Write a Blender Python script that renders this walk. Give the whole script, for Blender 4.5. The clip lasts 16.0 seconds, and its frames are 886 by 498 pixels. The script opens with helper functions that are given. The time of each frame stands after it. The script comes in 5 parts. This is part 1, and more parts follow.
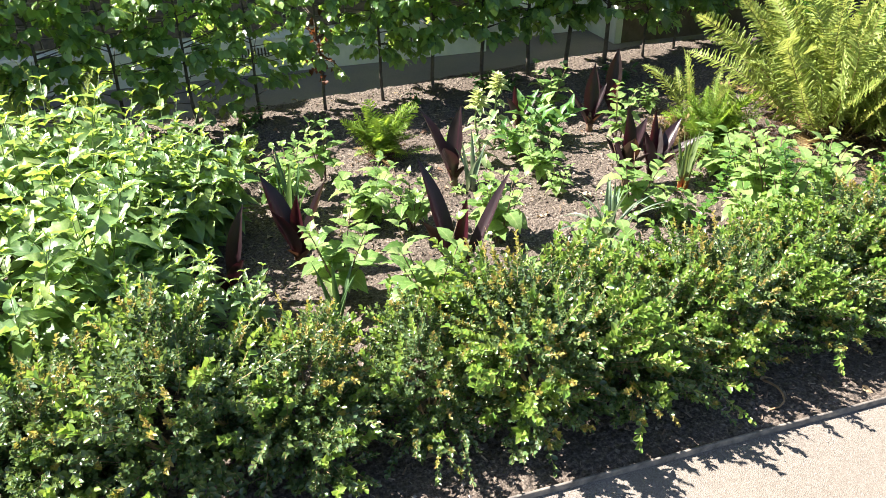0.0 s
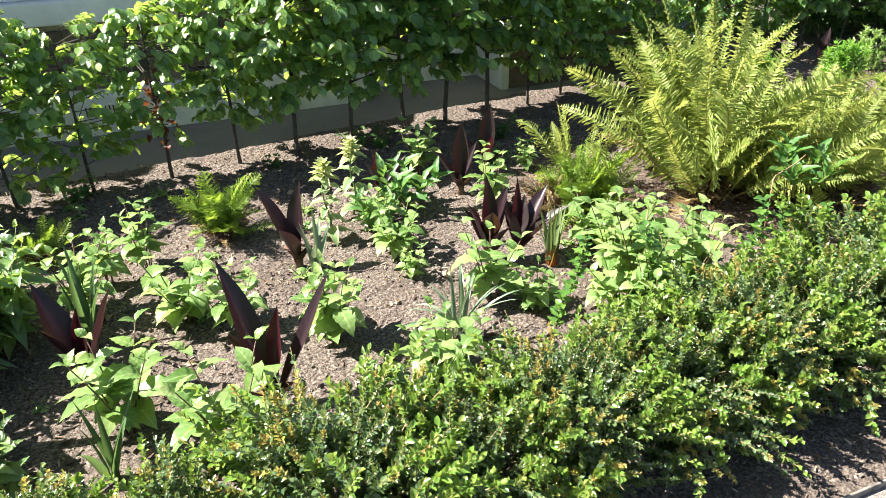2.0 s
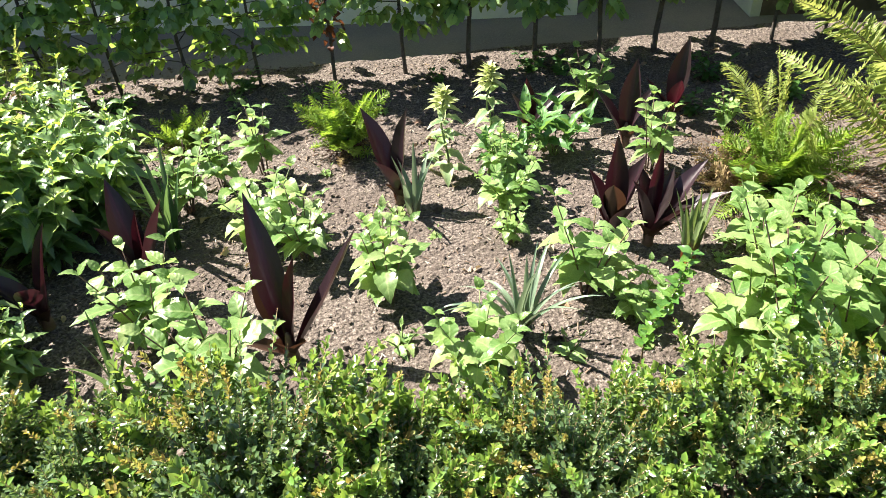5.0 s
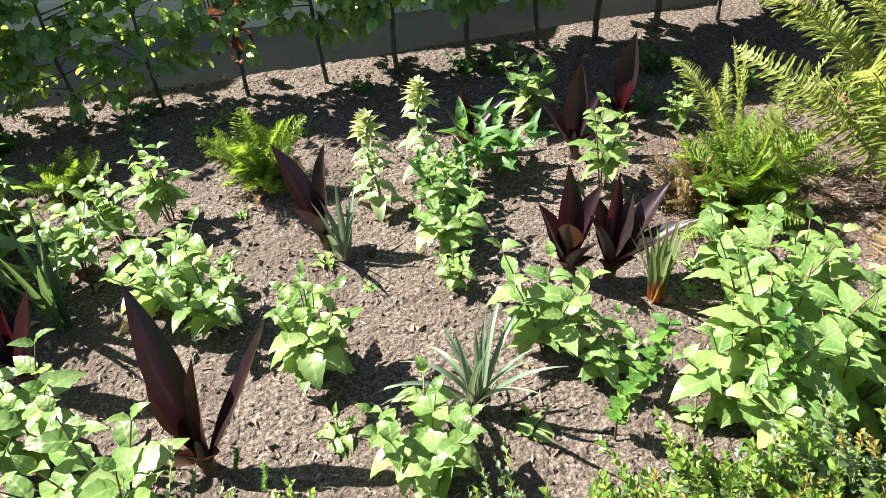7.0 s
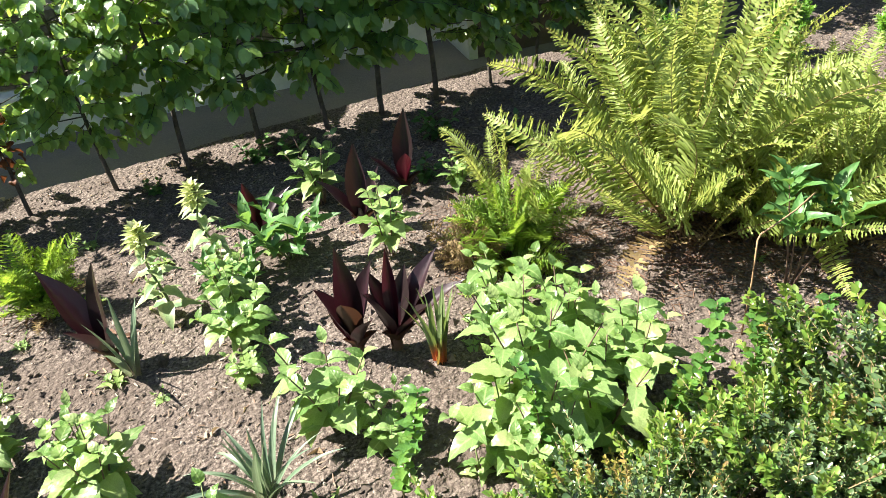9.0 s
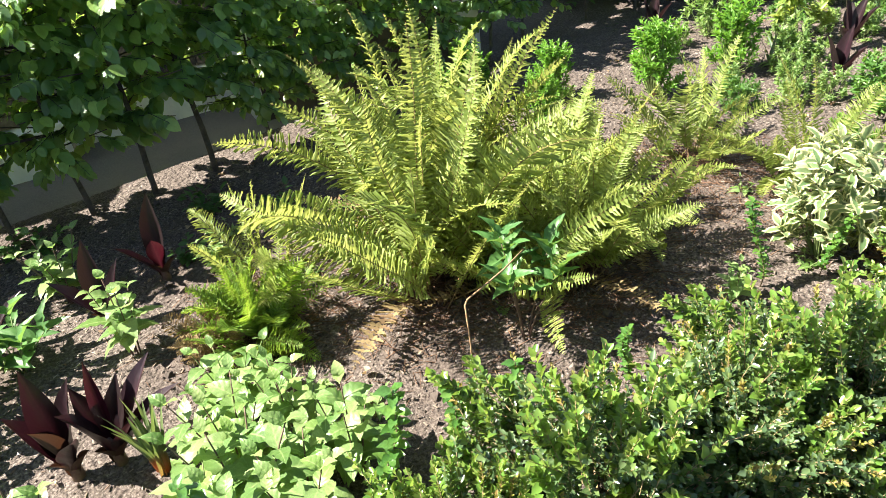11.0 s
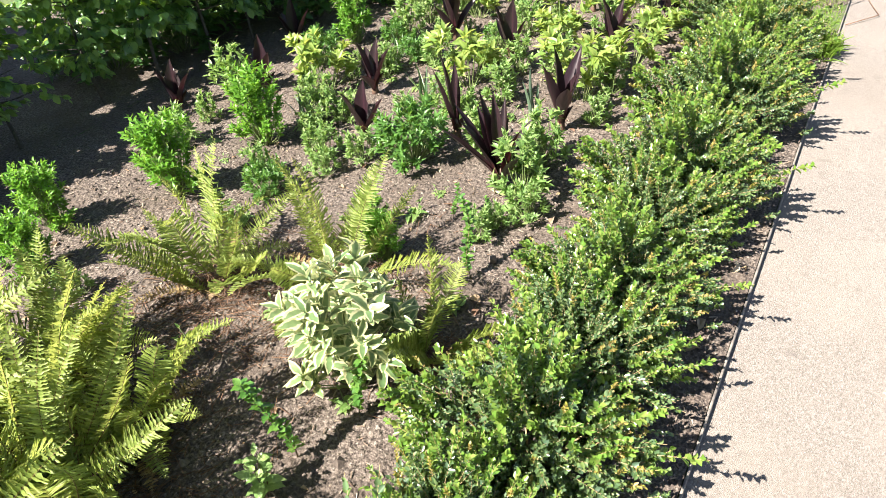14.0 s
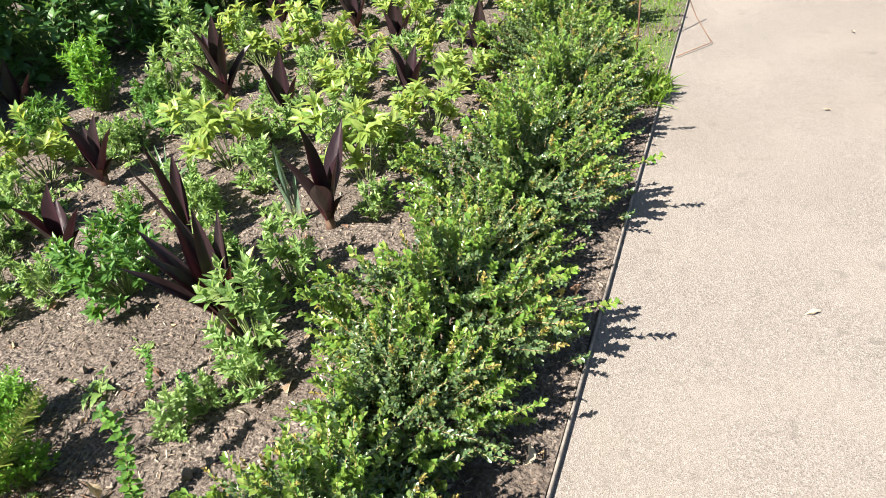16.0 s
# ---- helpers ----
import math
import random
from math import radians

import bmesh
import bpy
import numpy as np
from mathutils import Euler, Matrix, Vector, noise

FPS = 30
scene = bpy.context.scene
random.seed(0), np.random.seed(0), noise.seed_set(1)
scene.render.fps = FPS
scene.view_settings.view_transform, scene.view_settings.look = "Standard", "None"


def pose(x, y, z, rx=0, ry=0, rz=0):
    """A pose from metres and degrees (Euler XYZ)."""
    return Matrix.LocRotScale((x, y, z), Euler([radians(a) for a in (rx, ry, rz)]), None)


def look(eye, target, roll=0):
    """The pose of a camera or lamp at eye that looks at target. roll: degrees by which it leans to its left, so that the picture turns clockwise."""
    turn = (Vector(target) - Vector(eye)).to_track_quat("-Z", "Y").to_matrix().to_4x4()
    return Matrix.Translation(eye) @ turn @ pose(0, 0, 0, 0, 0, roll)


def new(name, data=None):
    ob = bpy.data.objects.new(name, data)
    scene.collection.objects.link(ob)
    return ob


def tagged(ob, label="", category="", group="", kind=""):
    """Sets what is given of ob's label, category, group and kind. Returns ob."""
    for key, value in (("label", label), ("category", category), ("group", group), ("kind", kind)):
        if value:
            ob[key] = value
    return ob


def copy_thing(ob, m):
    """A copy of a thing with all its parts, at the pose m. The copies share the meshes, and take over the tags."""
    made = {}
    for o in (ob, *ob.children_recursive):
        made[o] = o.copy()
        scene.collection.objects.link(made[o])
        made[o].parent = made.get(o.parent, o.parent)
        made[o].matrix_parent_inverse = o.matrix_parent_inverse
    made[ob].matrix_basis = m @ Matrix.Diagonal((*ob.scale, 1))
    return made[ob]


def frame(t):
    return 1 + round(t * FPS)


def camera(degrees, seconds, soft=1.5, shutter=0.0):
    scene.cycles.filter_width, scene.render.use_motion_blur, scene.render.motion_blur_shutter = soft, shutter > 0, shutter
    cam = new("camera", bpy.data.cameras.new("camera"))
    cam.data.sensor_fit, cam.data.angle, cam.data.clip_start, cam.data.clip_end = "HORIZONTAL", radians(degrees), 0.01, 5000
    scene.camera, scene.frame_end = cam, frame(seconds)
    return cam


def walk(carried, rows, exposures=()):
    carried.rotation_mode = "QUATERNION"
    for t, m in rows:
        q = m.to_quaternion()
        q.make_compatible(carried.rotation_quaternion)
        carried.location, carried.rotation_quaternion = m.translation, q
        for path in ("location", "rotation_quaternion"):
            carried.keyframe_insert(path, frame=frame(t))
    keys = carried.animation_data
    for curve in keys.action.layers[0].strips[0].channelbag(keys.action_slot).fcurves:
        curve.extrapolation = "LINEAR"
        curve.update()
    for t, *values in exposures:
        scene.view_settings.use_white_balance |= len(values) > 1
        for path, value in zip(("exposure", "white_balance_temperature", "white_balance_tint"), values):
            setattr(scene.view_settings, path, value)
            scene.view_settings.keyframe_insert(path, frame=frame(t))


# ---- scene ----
cam = camera(66.0, 16.0, soft=0.8)
PATH = [
    (0, (0.919, -1.075, 1.5), (1.385, 0.559, 0.446), -1.2),
    (0.5, (1.142, -0.973, 1.516), (1.591, 0.715, 0.541), 1.4),
    (1, (1.263, -0.893, 1.542), (1.733, 0.802, 0.591), -2.2),
    (1.5, (1.289, -0.826, 1.538), (1.977, 0.808, 0.614), -3.1),
    (2, (1.442, -0.776, 1.529), (2.086, 0.837, 0.537), -0.7),
    (2.5, (1.669, -0.778, 1.553), (2.32, 0.813, 0.531), -0.7),
    (3, (1.825, -0.685, 1.543), (2.507, 0.923, 0.568), -1.5),
    (3.5, (1.958, -0.591, 1.516), (2.364, 1.063, 0.467), -2.2),
    (4, (2.119, -0.609, 1.469), (2.003, 1.059, 0.373), -3.2),
    (6.5, (2.135, -0.063, 1.454), (2.043, 1.46, 0.161), -5.3),
    (7, (2.178, -0.045, 1.46), (2.191, 1.501, 0.19), -5.5),
    (7.5, (2.229, -0.04, 1.479), (2.363, 1.524, 0.239), -4.8),
    (8, (2.281, -0.061, 1.511), (2.564, 1.52, 0.32), -3.9),
    (8.5, (2.342, -0.09, 1.531), (2.784, 1.47, 0.361), -3.6),
    (9, (2.469, -0.119, 1.537), (2.869, 1.457, 0.373), -6.5),
    (9.5, (2.636, -0.17, 1.54), (3.04, 1.468, 0.465), -6.3),
    (10, (2.801, -0.173, 1.514), (3.336, 1.422, 0.433), -6.3),
    (12.5, (3.388, -0.297, 1.697), (4.226, 1.112, 0.551), -8.0),
    (13, (3.568, -0.246, 1.704), (4.566, 1.058, 0.562), -7.0),
    (13.5, (3.784, -0.125, 1.674), (4.994, 1.001, 0.549), -6.7),
    (14, (4.024, -0.127, 1.626), (5.355, 0.783, 0.443), -6.8),
    (14.5, (4.316, -0.236, 1.615), (5.645, 0.714, 0.461), -5.9),
    (15, (4.553, -0.268, 1.58), (5.904, 0.622, 0.404), -9.0),
    (15.5, (4.882, -0.241, 1.532), (6.331, 0.505, 0.374), -6.7),
    (16, (5.126, -0.232, 1.464), (6.589, 0.442, 0.279), -6.8),
]
walk(cam, [(t, look(eye, target, roll)) for t, eye, target, roll in PATH], [(0, 2.16, 6500, 13), (4, 2.14, 6500, 13), (7, 2.0, 6500, 13), (10, 2.10, 6500, 13), (13, 2.19, 6500, 13.5), (14, 2.05, 6500, 13.5), (15, 1.90, 6500, 13), (16, 1.80, 6500, 12)])

# ---- light ----
SUN_WAY = Vector((0.81, -0.42, -1.0)).normalized()
world = bpy.data.worlds.new("sky")
scene.world = world
world.use_nodes = True
wn, wl = world.node_tree.nodes, world.node_tree.links
sky = wn.new("ShaderNodeTexSky")
sky.sky_type, sky.sun_disc = "NISHITA", False
sky.sun_elevation = math.asin(-SUN_WAY.z)
sky.sun_rotation = math.atan2(-SUN_WAY.x, -SUN_WAY.y)
wl.new(sky.outputs["Color"], wn["Background"].inputs["Color"])
wn["Background"].inputs["Strength"].default_value = 0.039
sun = new("sun", bpy.data.lights.new("sun", "SUN"))
sun.data.energy, sun.data.angle, sun.data.color = 5.1, radians(0.53), (1.0, 0.918, 0.815)
sun.matrix_world = look((0, 0, 12), Vector((0, 0, 12)) + SUN_WAY)


# ---- materials ----
def material(name):
    m = bpy.data.materials.new(name)
    m.use_nodes = True
    n = m.node_tree.nodes
    return m, n, m.node_tree.links, n["Principled BSDF"]


def ramp(nodes, stops):
    r = nodes.new("ShaderNodeValToRGB")
    e = r.color_ramp.elements
    while len(e) < len(stops):
        e.new(0.5)
    for el, (p, c) in zip(e, stops):
        el.position, el.color = p, (*c, 1)
    return r


def rough_surface(name, stops, scale, detail=8.0, rough=0.85, bump=0.4, bump_scale=None, second=None, metal=0.0, distance=0.01):
    """A surface coloured by noise at one scale, mottled by a second, with relief."""
    m, n, l, b = material(name)
    co = n.new("ShaderNodeTexCoord")
    a = n.new("ShaderNodeTexNoise")
    a.inputs["Scale"].default_value, a.inputs["Detail"].default_value, a.inputs["Roughness"].default_value = scale, detail, 0.7
    l.new(co.outputs["Object"], a.inputs["Vector"])
    r = ramp(n, stops)
    l.new(a.outputs["Fac"], r.inputs["Fac"])
    col = r.outputs["Color"]
    if second:
        c, sc, fac = second
        a2 = n.new("ShaderNodeTexNoise")
        a2.inputs["Scale"].default_value, a2.inputs["Detail"].default_value = sc, 4
        l.new(co.outputs["Object"], a2.inputs["Vector"])
        r2 = ramp(n, [(0.45, (0, 0, 0)), (0.65, (fac, fac, fac))])
        l.new(a2.outputs["Fac"], r2.inputs["Fac"])
        mx = n.new("ShaderNodeMixRGB")
        l.new(r2.outputs["Color"], mx.inputs["Fac"])
        l.new(col, mx.inputs["Color1"])
        mx.inputs["Color2"].default_value = (*c, 1)
        col = mx.outputs["Color"]
    l.new(col, b.inputs["Base Color"])
    b.inputs["Roughness"].default_value, b.inputs["Metallic"].default_value = rough, metal
    bp = n.new("ShaderNodeBump")
    bn = n.new("ShaderNodeTexNoise")
    bn.inputs["Scale"].default_value, bn.inputs["Detail"].default_value = bump_scale or scale, 10
    l.new(co.outputs["Object"], bn.inputs["Vector"])
    l.new(bn.outputs["Fac"], bp.inputs["Height"])
    bp.inputs["Strength"].default_value, bp.inputs["Distance"].default_value = bump, distance
    l.new(bp.outputs["Normal"], b.inputs["Normal"])
    return m


def varied(name, colours, rough=0.7, bump=0.3, scale=60.0):
    """A colour of its own for every piece."""
    m, n, l, b = material(name)
    g, o = n.new("ShaderNodeNewGeometry"), n.new("ShaderNodeObjectInfo")
    add = n.new("ShaderNodeMath")
    add.operation = "ADD"
    l.new(g.outputs["Random Per Island"], add.inputs[0])
    l.new(o.outputs["Random"], add.inputs[1])
    fr = n.new("ShaderNodeMath")
    fr.operation = "FRACT"
    l.new(add.outputs[0], fr.inputs[0])
    r = ramp(n, [((i + 0.5) / len(colours), c) for i, c in enumerate(colours)])
    l.new(fr.outputs[0], r.inputs["Fac"])
    co, no = n.new("ShaderNodeTexCoord"), n.new("ShaderNodeTexNoise")
    no.inputs["Scale"].default_value, no.inputs["Detail"].default_value = scale, 6
    l.new(co.outputs["Object"], no.inputs["Vector"])
    dim = ramp(n, [(0.3, (0.6, 0.6, 0.6)), (0.7, (1.15, 1.15, 1.15))])
    l.new(no.outputs["Fac"], dim.inputs["Fac"])
    mx = n.new("ShaderNodeMixRGB")
    mx.blend_type, mx.inputs["Fac"].default_value = "MULTIPLY", 1.0
    l.new(r.outputs["Color"], mx.inputs["Color1"])
    l.new(dim.outputs["Color"], mx.inputs["Color2"])
    l.new(mx.outputs["Color"], b.inputs["Base Color"])
    b.inputs["Roughness"].default_value = rough
    bp = n.new("ShaderNodeBump")
    bp.inputs["Strength"].default_value, bp.inputs["Distance"].default_value = bump, 0.004
    l.new(no.outputs["Fac"], bp.inputs["Height"])
    l.new(bp.outputs["Normal"], b.inputs["Normal"])
    return m


def leaf_material(name, colours, through_colour, rough=0.4, thin=0.4, vein=(0.0, (1, 1, 1)), margin=None, base=None, gloss=0.5):
    """A leaf: colours that vary from leaf to leaf, a midrib, light that shines through; margin: a pale edge, base: a tint at the foot."""
    m, n, l, b = material(name)
    g, o = n.new("ShaderNodeNewGeometry"), n.new("ShaderNodeObjectInfo")
    add, fr = n.new("ShaderNodeMath"), n.new("ShaderNodeMath")
    add.operation, fr.operation = "ADD", "FRACT"
    l.new(g.outputs["Random Per Island"], add.inputs[0])
    l.new(o.outputs["Random"], add.inputs[1])
    l.new(add.outputs[0], fr.inputs[0])
    r = ramp(n, [((i + 0.5) / len(colours), c) for i, c in enumerate(colours)])
    l.new(fr.outputs[0], r.inputs["Fac"])
    col = r.outputs["Color"]
    uv = n.new("ShaderNodeUVMap")
    uv.uv_map = "leaf"
    sep = n.new("ShaderNodeSeparateXYZ")
    l.new(uv.outputs["UV"], sep.inputs[0])
    off, ab = n.new("ShaderNodeMath"), n.new("ShaderNodeMath")
    off.operation, off.inputs[1].default_value = "SUBTRACT", 0.5
    l.new(sep.outputs["X"], off.inputs[0])
    ab.operation = "ABSOLUTE"
    l.new(off.outputs[0], ab.inputs[0])

    def tint(col, source, stops, colour):
        rr = ramp(n, [(p, (v, v, v)) for p, v in stops])
        l.new(source, rr.inputs["Fac"])
        mx = n.new("ShaderNodeMixRGB")
        l.new(rr.outputs["Color"], mx.inputs["Fac"])
        l.new(col, mx.inputs["Color1"])
        mx.inputs["Color2"].default_value = (*colour, 1)
        return mx.outputs["Color"]

    if margin:
        no = n.new("ShaderNodeTexNoise")
        no.inputs["Scale"].default_value = 45
        wob = n.new("ShaderNodeMath")
        wob.operation, wob.inputs[1].default_value = "MULTIPLY_ADD", 0.35
        l.new(no.outputs["Fac"], wob.inputs[0])
        l.new(ab.outputs[0], wob.inputs[2])
        col = tint(col, wob.outputs[0], [(0.44, 0.0), (0.49, 1.0)], margin)
    if vein[0]:
        col = tint(col, ab.outputs[0], [(0.0, vein[0]), (0.07, 0.0)], vein[1])
        wv = n.new("ShaderNodeMath")
        wv.operation, wv.inputs[1].default_value = "MULTIPLY_ADD", -0.5
        l.new(ab.outputs[0], wv.inputs[0])
        l.new(sep.outputs["Y"], wv.inputs[2])
        sn = n.new("ShaderNodeMath")
        sn.operation, sn.inputs[1].default_value = "MULTIPLY", 5.0
        l.new(wv.outputs[0], sn.inputs[0])
        pp = n.new("ShaderNodeMath")
        pp.operation, pp.inputs[1].default_value = "PINGPONG", 0.5
        l.new(sn.outputs[0], pp.inputs[0])
        col = tint(col, pp.outputs[0], [(0.0, vein[0] * 0.4), (0.10, 0.0)], vein[1])
        bp = n.new("ShaderNodeBump")
        bp.inputs["Strength"].default_value, bp.inputs["Distance"].default_value = 0.35, 0.003
        l.new(pp.outputs[0], bp.inputs["Height"])
        l.new(bp.outputs["Normal"], b.inputs["Normal"])
    if base:
        col = tint(col, sep.outputs["Y"], [(0.03, 1.0), (0.32, 0.0)], base)
    n2 = n.new("ShaderNodeTexNoise")
    n2.inputs["Scale"].default_value, n2.inputs["Detail"].default_value = 25, 4
    dim = ramp(n, [(0.3, (0.75, 0.75, 0.75)), (0.7, (1.15, 1.15, 1.15))])
    l.new(n2.outputs["Fac"], dim.inputs["Fac"])
    mx = n.new("ShaderNodeMixRGB")
    mx.blend_type, mx.inputs["Fac"].default_value = "MULTIPLY", 1.0
    l.new(col, mx.inputs["Color1"])
    l.new(dim.outputs["Color"], mx.inputs["Color2"])
    l.new(mx.outputs["Color"], b.inputs["Base Color"])
    b.inputs["Roughness"].default_value = rough
    b.inputs["Specular IOR Level"].default_value = gloss
    tr = n.new("ShaderNodeBsdfTranslucent")
    tm = n.new("ShaderNodeMixRGB")
    tm.inputs["Fac"].default_value = 0.65
    l.new(mx.outputs["Color"], tm.inputs["Color1"])
    tm.inputs["Color2"].default_value = (*through_colour, 1)
    l.new(tm.outputs["Color"], tr.inputs["Color"])
    ms = n.new("ShaderNodeMixShader")
    ms.inputs["Fac"].default_value = thin
    l.new(b.outputs[0], ms.inputs[1])
    l.new(tr.outputs[0], ms.inputs[2])
    l.new(ms.outputs[0], n["Material Output"].inputs["Surface"])
    return m


SOIL = rough_surface("soil", [(0.36, (0.022, 0.018, 0.015)), (0.46, (0.078, 0.062, 0.050)), (0.56, (0.150, 0.126, 0.105)), (0.68, (0.310, 0.275, 0.236))], 95, 14, 0.95, 1.0, 42, ((0.075, 0.058, 0.045), 3.1, 0.65), distance=0.03)
CLOD = varied("clod", [(0.065, 0.052, 0.042), (0.115, 0.094, 0.077), (0.19, 0.160, 0.134), (0.09, 0.072, 0.058)], 0.95, 0.7, 90)
CHIP = varied("chip", [(0.27, 0.215, 0.16), (0.17, 0.13, 0.095), (0.38, 0.33, 0.27), (0.20, 0.14, 0.10)], 0.9, 0.4, 80)
PEBBLE = varied("pebble", [(0.25, 0.225, 0.195), (0.16, 0.135, 0.115), (0.34, 0.305, 0.265)], 0.7, 0.3, 40)


def gravel_material():
    """Resin-bound gravel: small grains of many tints, worn and dusty in patches."""
    m, n, l, b = material("resin_gravel")
    co = n.new("ShaderNodeTexCoord")
    vo = n.new("ShaderNodeTexVoronoi")
    vo.inputs["Scale"].default_value = 330
    l.new(co.outputs["Object"], vo.inputs["Vector"])
    sep = n.new("ShaderNodeSeparateColor")
    l.new(vo.outputs["Color"], sep.inputs[0])
    r1 = ramp(n, [(0.04, (0.105, 0.093, 0.079)), (0.35, (0.172, 0.156, 0.137)), (0.7, (0.205, 0.189, 0.168)), (0.96, (0.275, 0.258, 0.235))])
    l.new(sep.outputs[0], r1.inputs["Fac"])
    col = r1.outputs["Color"]
    for scale, lo, hi, c in ((2.1, 0.45, 0.7, (0.235, 0.212, 0.182)), (0.7, 0.5, 0.72, (0.17, 0.148, 0.122)), (14.0, 0.62, 0.75, (0.11, 0.10, 0.088))):
        no = n.new("ShaderNodeTexNoise")
        no.inputs["Scale"].default_value, no.inputs["Detail"].default_value = scale, 6
        l.new(co.outputs["Object"], no.inputs["Vector"])
        rr = ramp(n, [(lo, (0, 0, 0)), (hi, (0.55, 0.55, 0.55))])
        l.new(no.outputs["Fac"], rr.inputs["Fac"])
        mx = n.new("ShaderNodeMixRGB")
        l.new(rr.outputs["Color"], mx.inputs["Fac"])
        l.new(col, mx.inputs["Color1"])
        mx.inputs["Color2"].default_value = (*c, 1)
        col = mx.outputs["Color"]
    l.new(col, b.inputs["Base Color"])
    b.inputs["Roughness"].default_value = 0.9
    bp = n.new("ShaderNodeBump")
    bp.inputs["Strength"].default_value, bp.inputs["Distance"].default_value = 0.6, 0.003
    l.new(vo.outputs["Distance"], bp.inputs["Height"])
    l.new(bp.outputs["Normal"], b.inputs["Normal"])
    return m


GRAVEL = gravel_material()
EDGE = rough_surface("edging_steel", [(0.35, (0.09, 0.083, 0.075)), (0.5, (0.20, 0.185, 0.165)), (0.66, (0.34, 0.30, 0.245))], 18, 8, 0.75, 0.3, 60, metal=0.15)
TARMAC = rough_surface("tarmac", [(0.35, (0.120, 0.112, 0.103)), (0.6, (0.185, 0.172, 0.158)), (0.75, (0.27, 0.25, 0.225))], 130, 6, 0.9, 0.5, 160, ((0.23, 0.20, 0.17), 2.0, 0.5), distance=0.004)
BRICK = varied("old_brick", [(0.12, 0.10, 0.085), (0.19, 0.15, 0.12), (0.15, 0.12, 0.10), (0.24, 0.195, 0.155), (0.09, 0.078, 0.07)], 0.9, 0.6, 50)
MORTAR = rough_surface("mortar", [(0.35, (0.32, 0.29, 0.25)), (0.65, (0.46, 0.42, 0.37))], 35, 6, 0.95, 0.4, 80)
PAINT = rough_surface("white_paint", [(0.35, (0.70, 0.71, 0.70)), (0.6, (0.82, 0.82, 0.80))], 7, 6, 0.5, 0.08, 40, ((0.56, 0.55, 0.50), 3.0, 0.35))
PALE_RENDER = rough_surface("pale_render", [(0.35, (0.50, 0.54, 0.47)), (0.65, (0.62, 0.65, 0.57))], 6, 6, 0.8, 0.15, 50, ((0.42, 0.44, 0.36), 2.5, 0.4))
DARK_RENDER = rough_surface("dark_render", [(0.35, (0.07, 0.052, 0.04)), (0.65, (0.13, 0.10, 0.08))], 8, 6, 0.85, 0.2, 50)
SLATE = rough_surface("roof_slate", [(0.35, (0.07, 0.075, 0.085)), (0.65, (0.13, 0.135, 0.145))], 9, 6, 0.6, 0.3, 30)
LAWN = rough_surface("lawn_soil", [(0.35, (0.05, 0.075, 0.025)), (0.65, (0.10, 0.14, 0.045))], 30, 8, 0.95, 0.5, 60)
BARK = rough_surface("bark", [(0.35, (0.045, 0.04, 0.033)), (0.65, (0.12, 0.105, 0.085))], 45, 8, 0.9, 0.5, 90)
TWIG = rough_surface("twig", [(0.35, (0.10, 0.075, 0.04)), (0.65, (0.20, 0.16, 0.08))], 45, 6, 0.8, 0.2, 90)
HEDGE_TWIG = rough_surface("hedge_twig", [(0.35, (0.24, 0.17, 0.085)), (0.65, (0.42, 0.32, 0.16))], 45, 6, 0.8, 0.2, 90)
STEM = rough_surface("green_stem", [(0.35, (0.10, 0.17, 0.05)), (0.65, (0.18, 0.22, 0.08))], 30, 4, 0.6, 0.1, 60)
RED_STEM = rough_surface("red_stem", [(0.35, (0.10, 0.05, 0.045)), (0.65, (0.16, 0.12, 0.07))], 30, 4, 0.6, 0.1, 60)
RACHIS = rough_surface("fern_stalk", [(0.35, (0.16, 0.11, 0.04)), (0.65, (0.28, 0.22, 0.08))], 30, 4, 0.7, 0.1, 60)
RUST = rough_surface("rusty_rod", [(0.35, (0.11, 0.06, 0.035)), (0.65, (0.21, 0.12, 0.07))], 40, 6, 0.8, 0.3, 90)
DRY_STALK = rough_surface("dry_stalk", [(0.35, (0.26, 0.16, 0.08)), (0.65, (0.38, 0.26, 0.14))], 40, 5, 0.7, 0.2, 90)
DARK_ROOM = rough_surface("dark_room", [(0.35, (0.05, 0.05, 0.05)), (0.65, (0.09, 0.085, 0.08))], 3, 4, 0.9, 0.05, 20)
FIBRE = varied("fern_fibre", [(0.10, 0.055, 0.03), (0.20, 0.115, 0.065), (0.14, 0.08, 0.05)], 0.9, 0.2, 80)

HEDGE_LEAF = leaf_material("hedge_leaf", [(0.068, 0.128, 0.058), (0.112, 0.195, 0.072), (0.090, 0.160, 0.076), (0.172, 0.258, 0.086), (0.076, 0.138, 0.086), (0.148, 0.226, 0.066)], (0.28, 0.42, 0.07), 0.27, 0.28, gloss=1.0)
NEW_LEAF = leaf_material("new_hedge_leaf", [(0.140, 0.280, 0.045), (0.195, 0.325, 0.060), (0.240, 0.325, 0.075), (0.115, 0.245, 0.045)], (0.38, 0.54, 0.07), 0.28, 0.38, gloss=0.8)
TAN_LEAF = leaf_material("bronzed_hedge_leaf", [(0.34, 0.27, 0.08), (0.30, 0.33, 0.06), (0.28, 0.19, 0.07), (0.34, 0.36, 0.10)], (0.52, 0.46, 0.08), 0.4, 0.40)
HOLLY_LEAF = leaf_material("holly_leaf", [(0.060, 0.165, 0.035), (0.100, 0.230, 0.042), (0.145, 0.275, 0.055), (0.075, 0.185, 0.045)], (0.30, 0.50, 0.06), 0.24, 0.32, gloss=0.9)
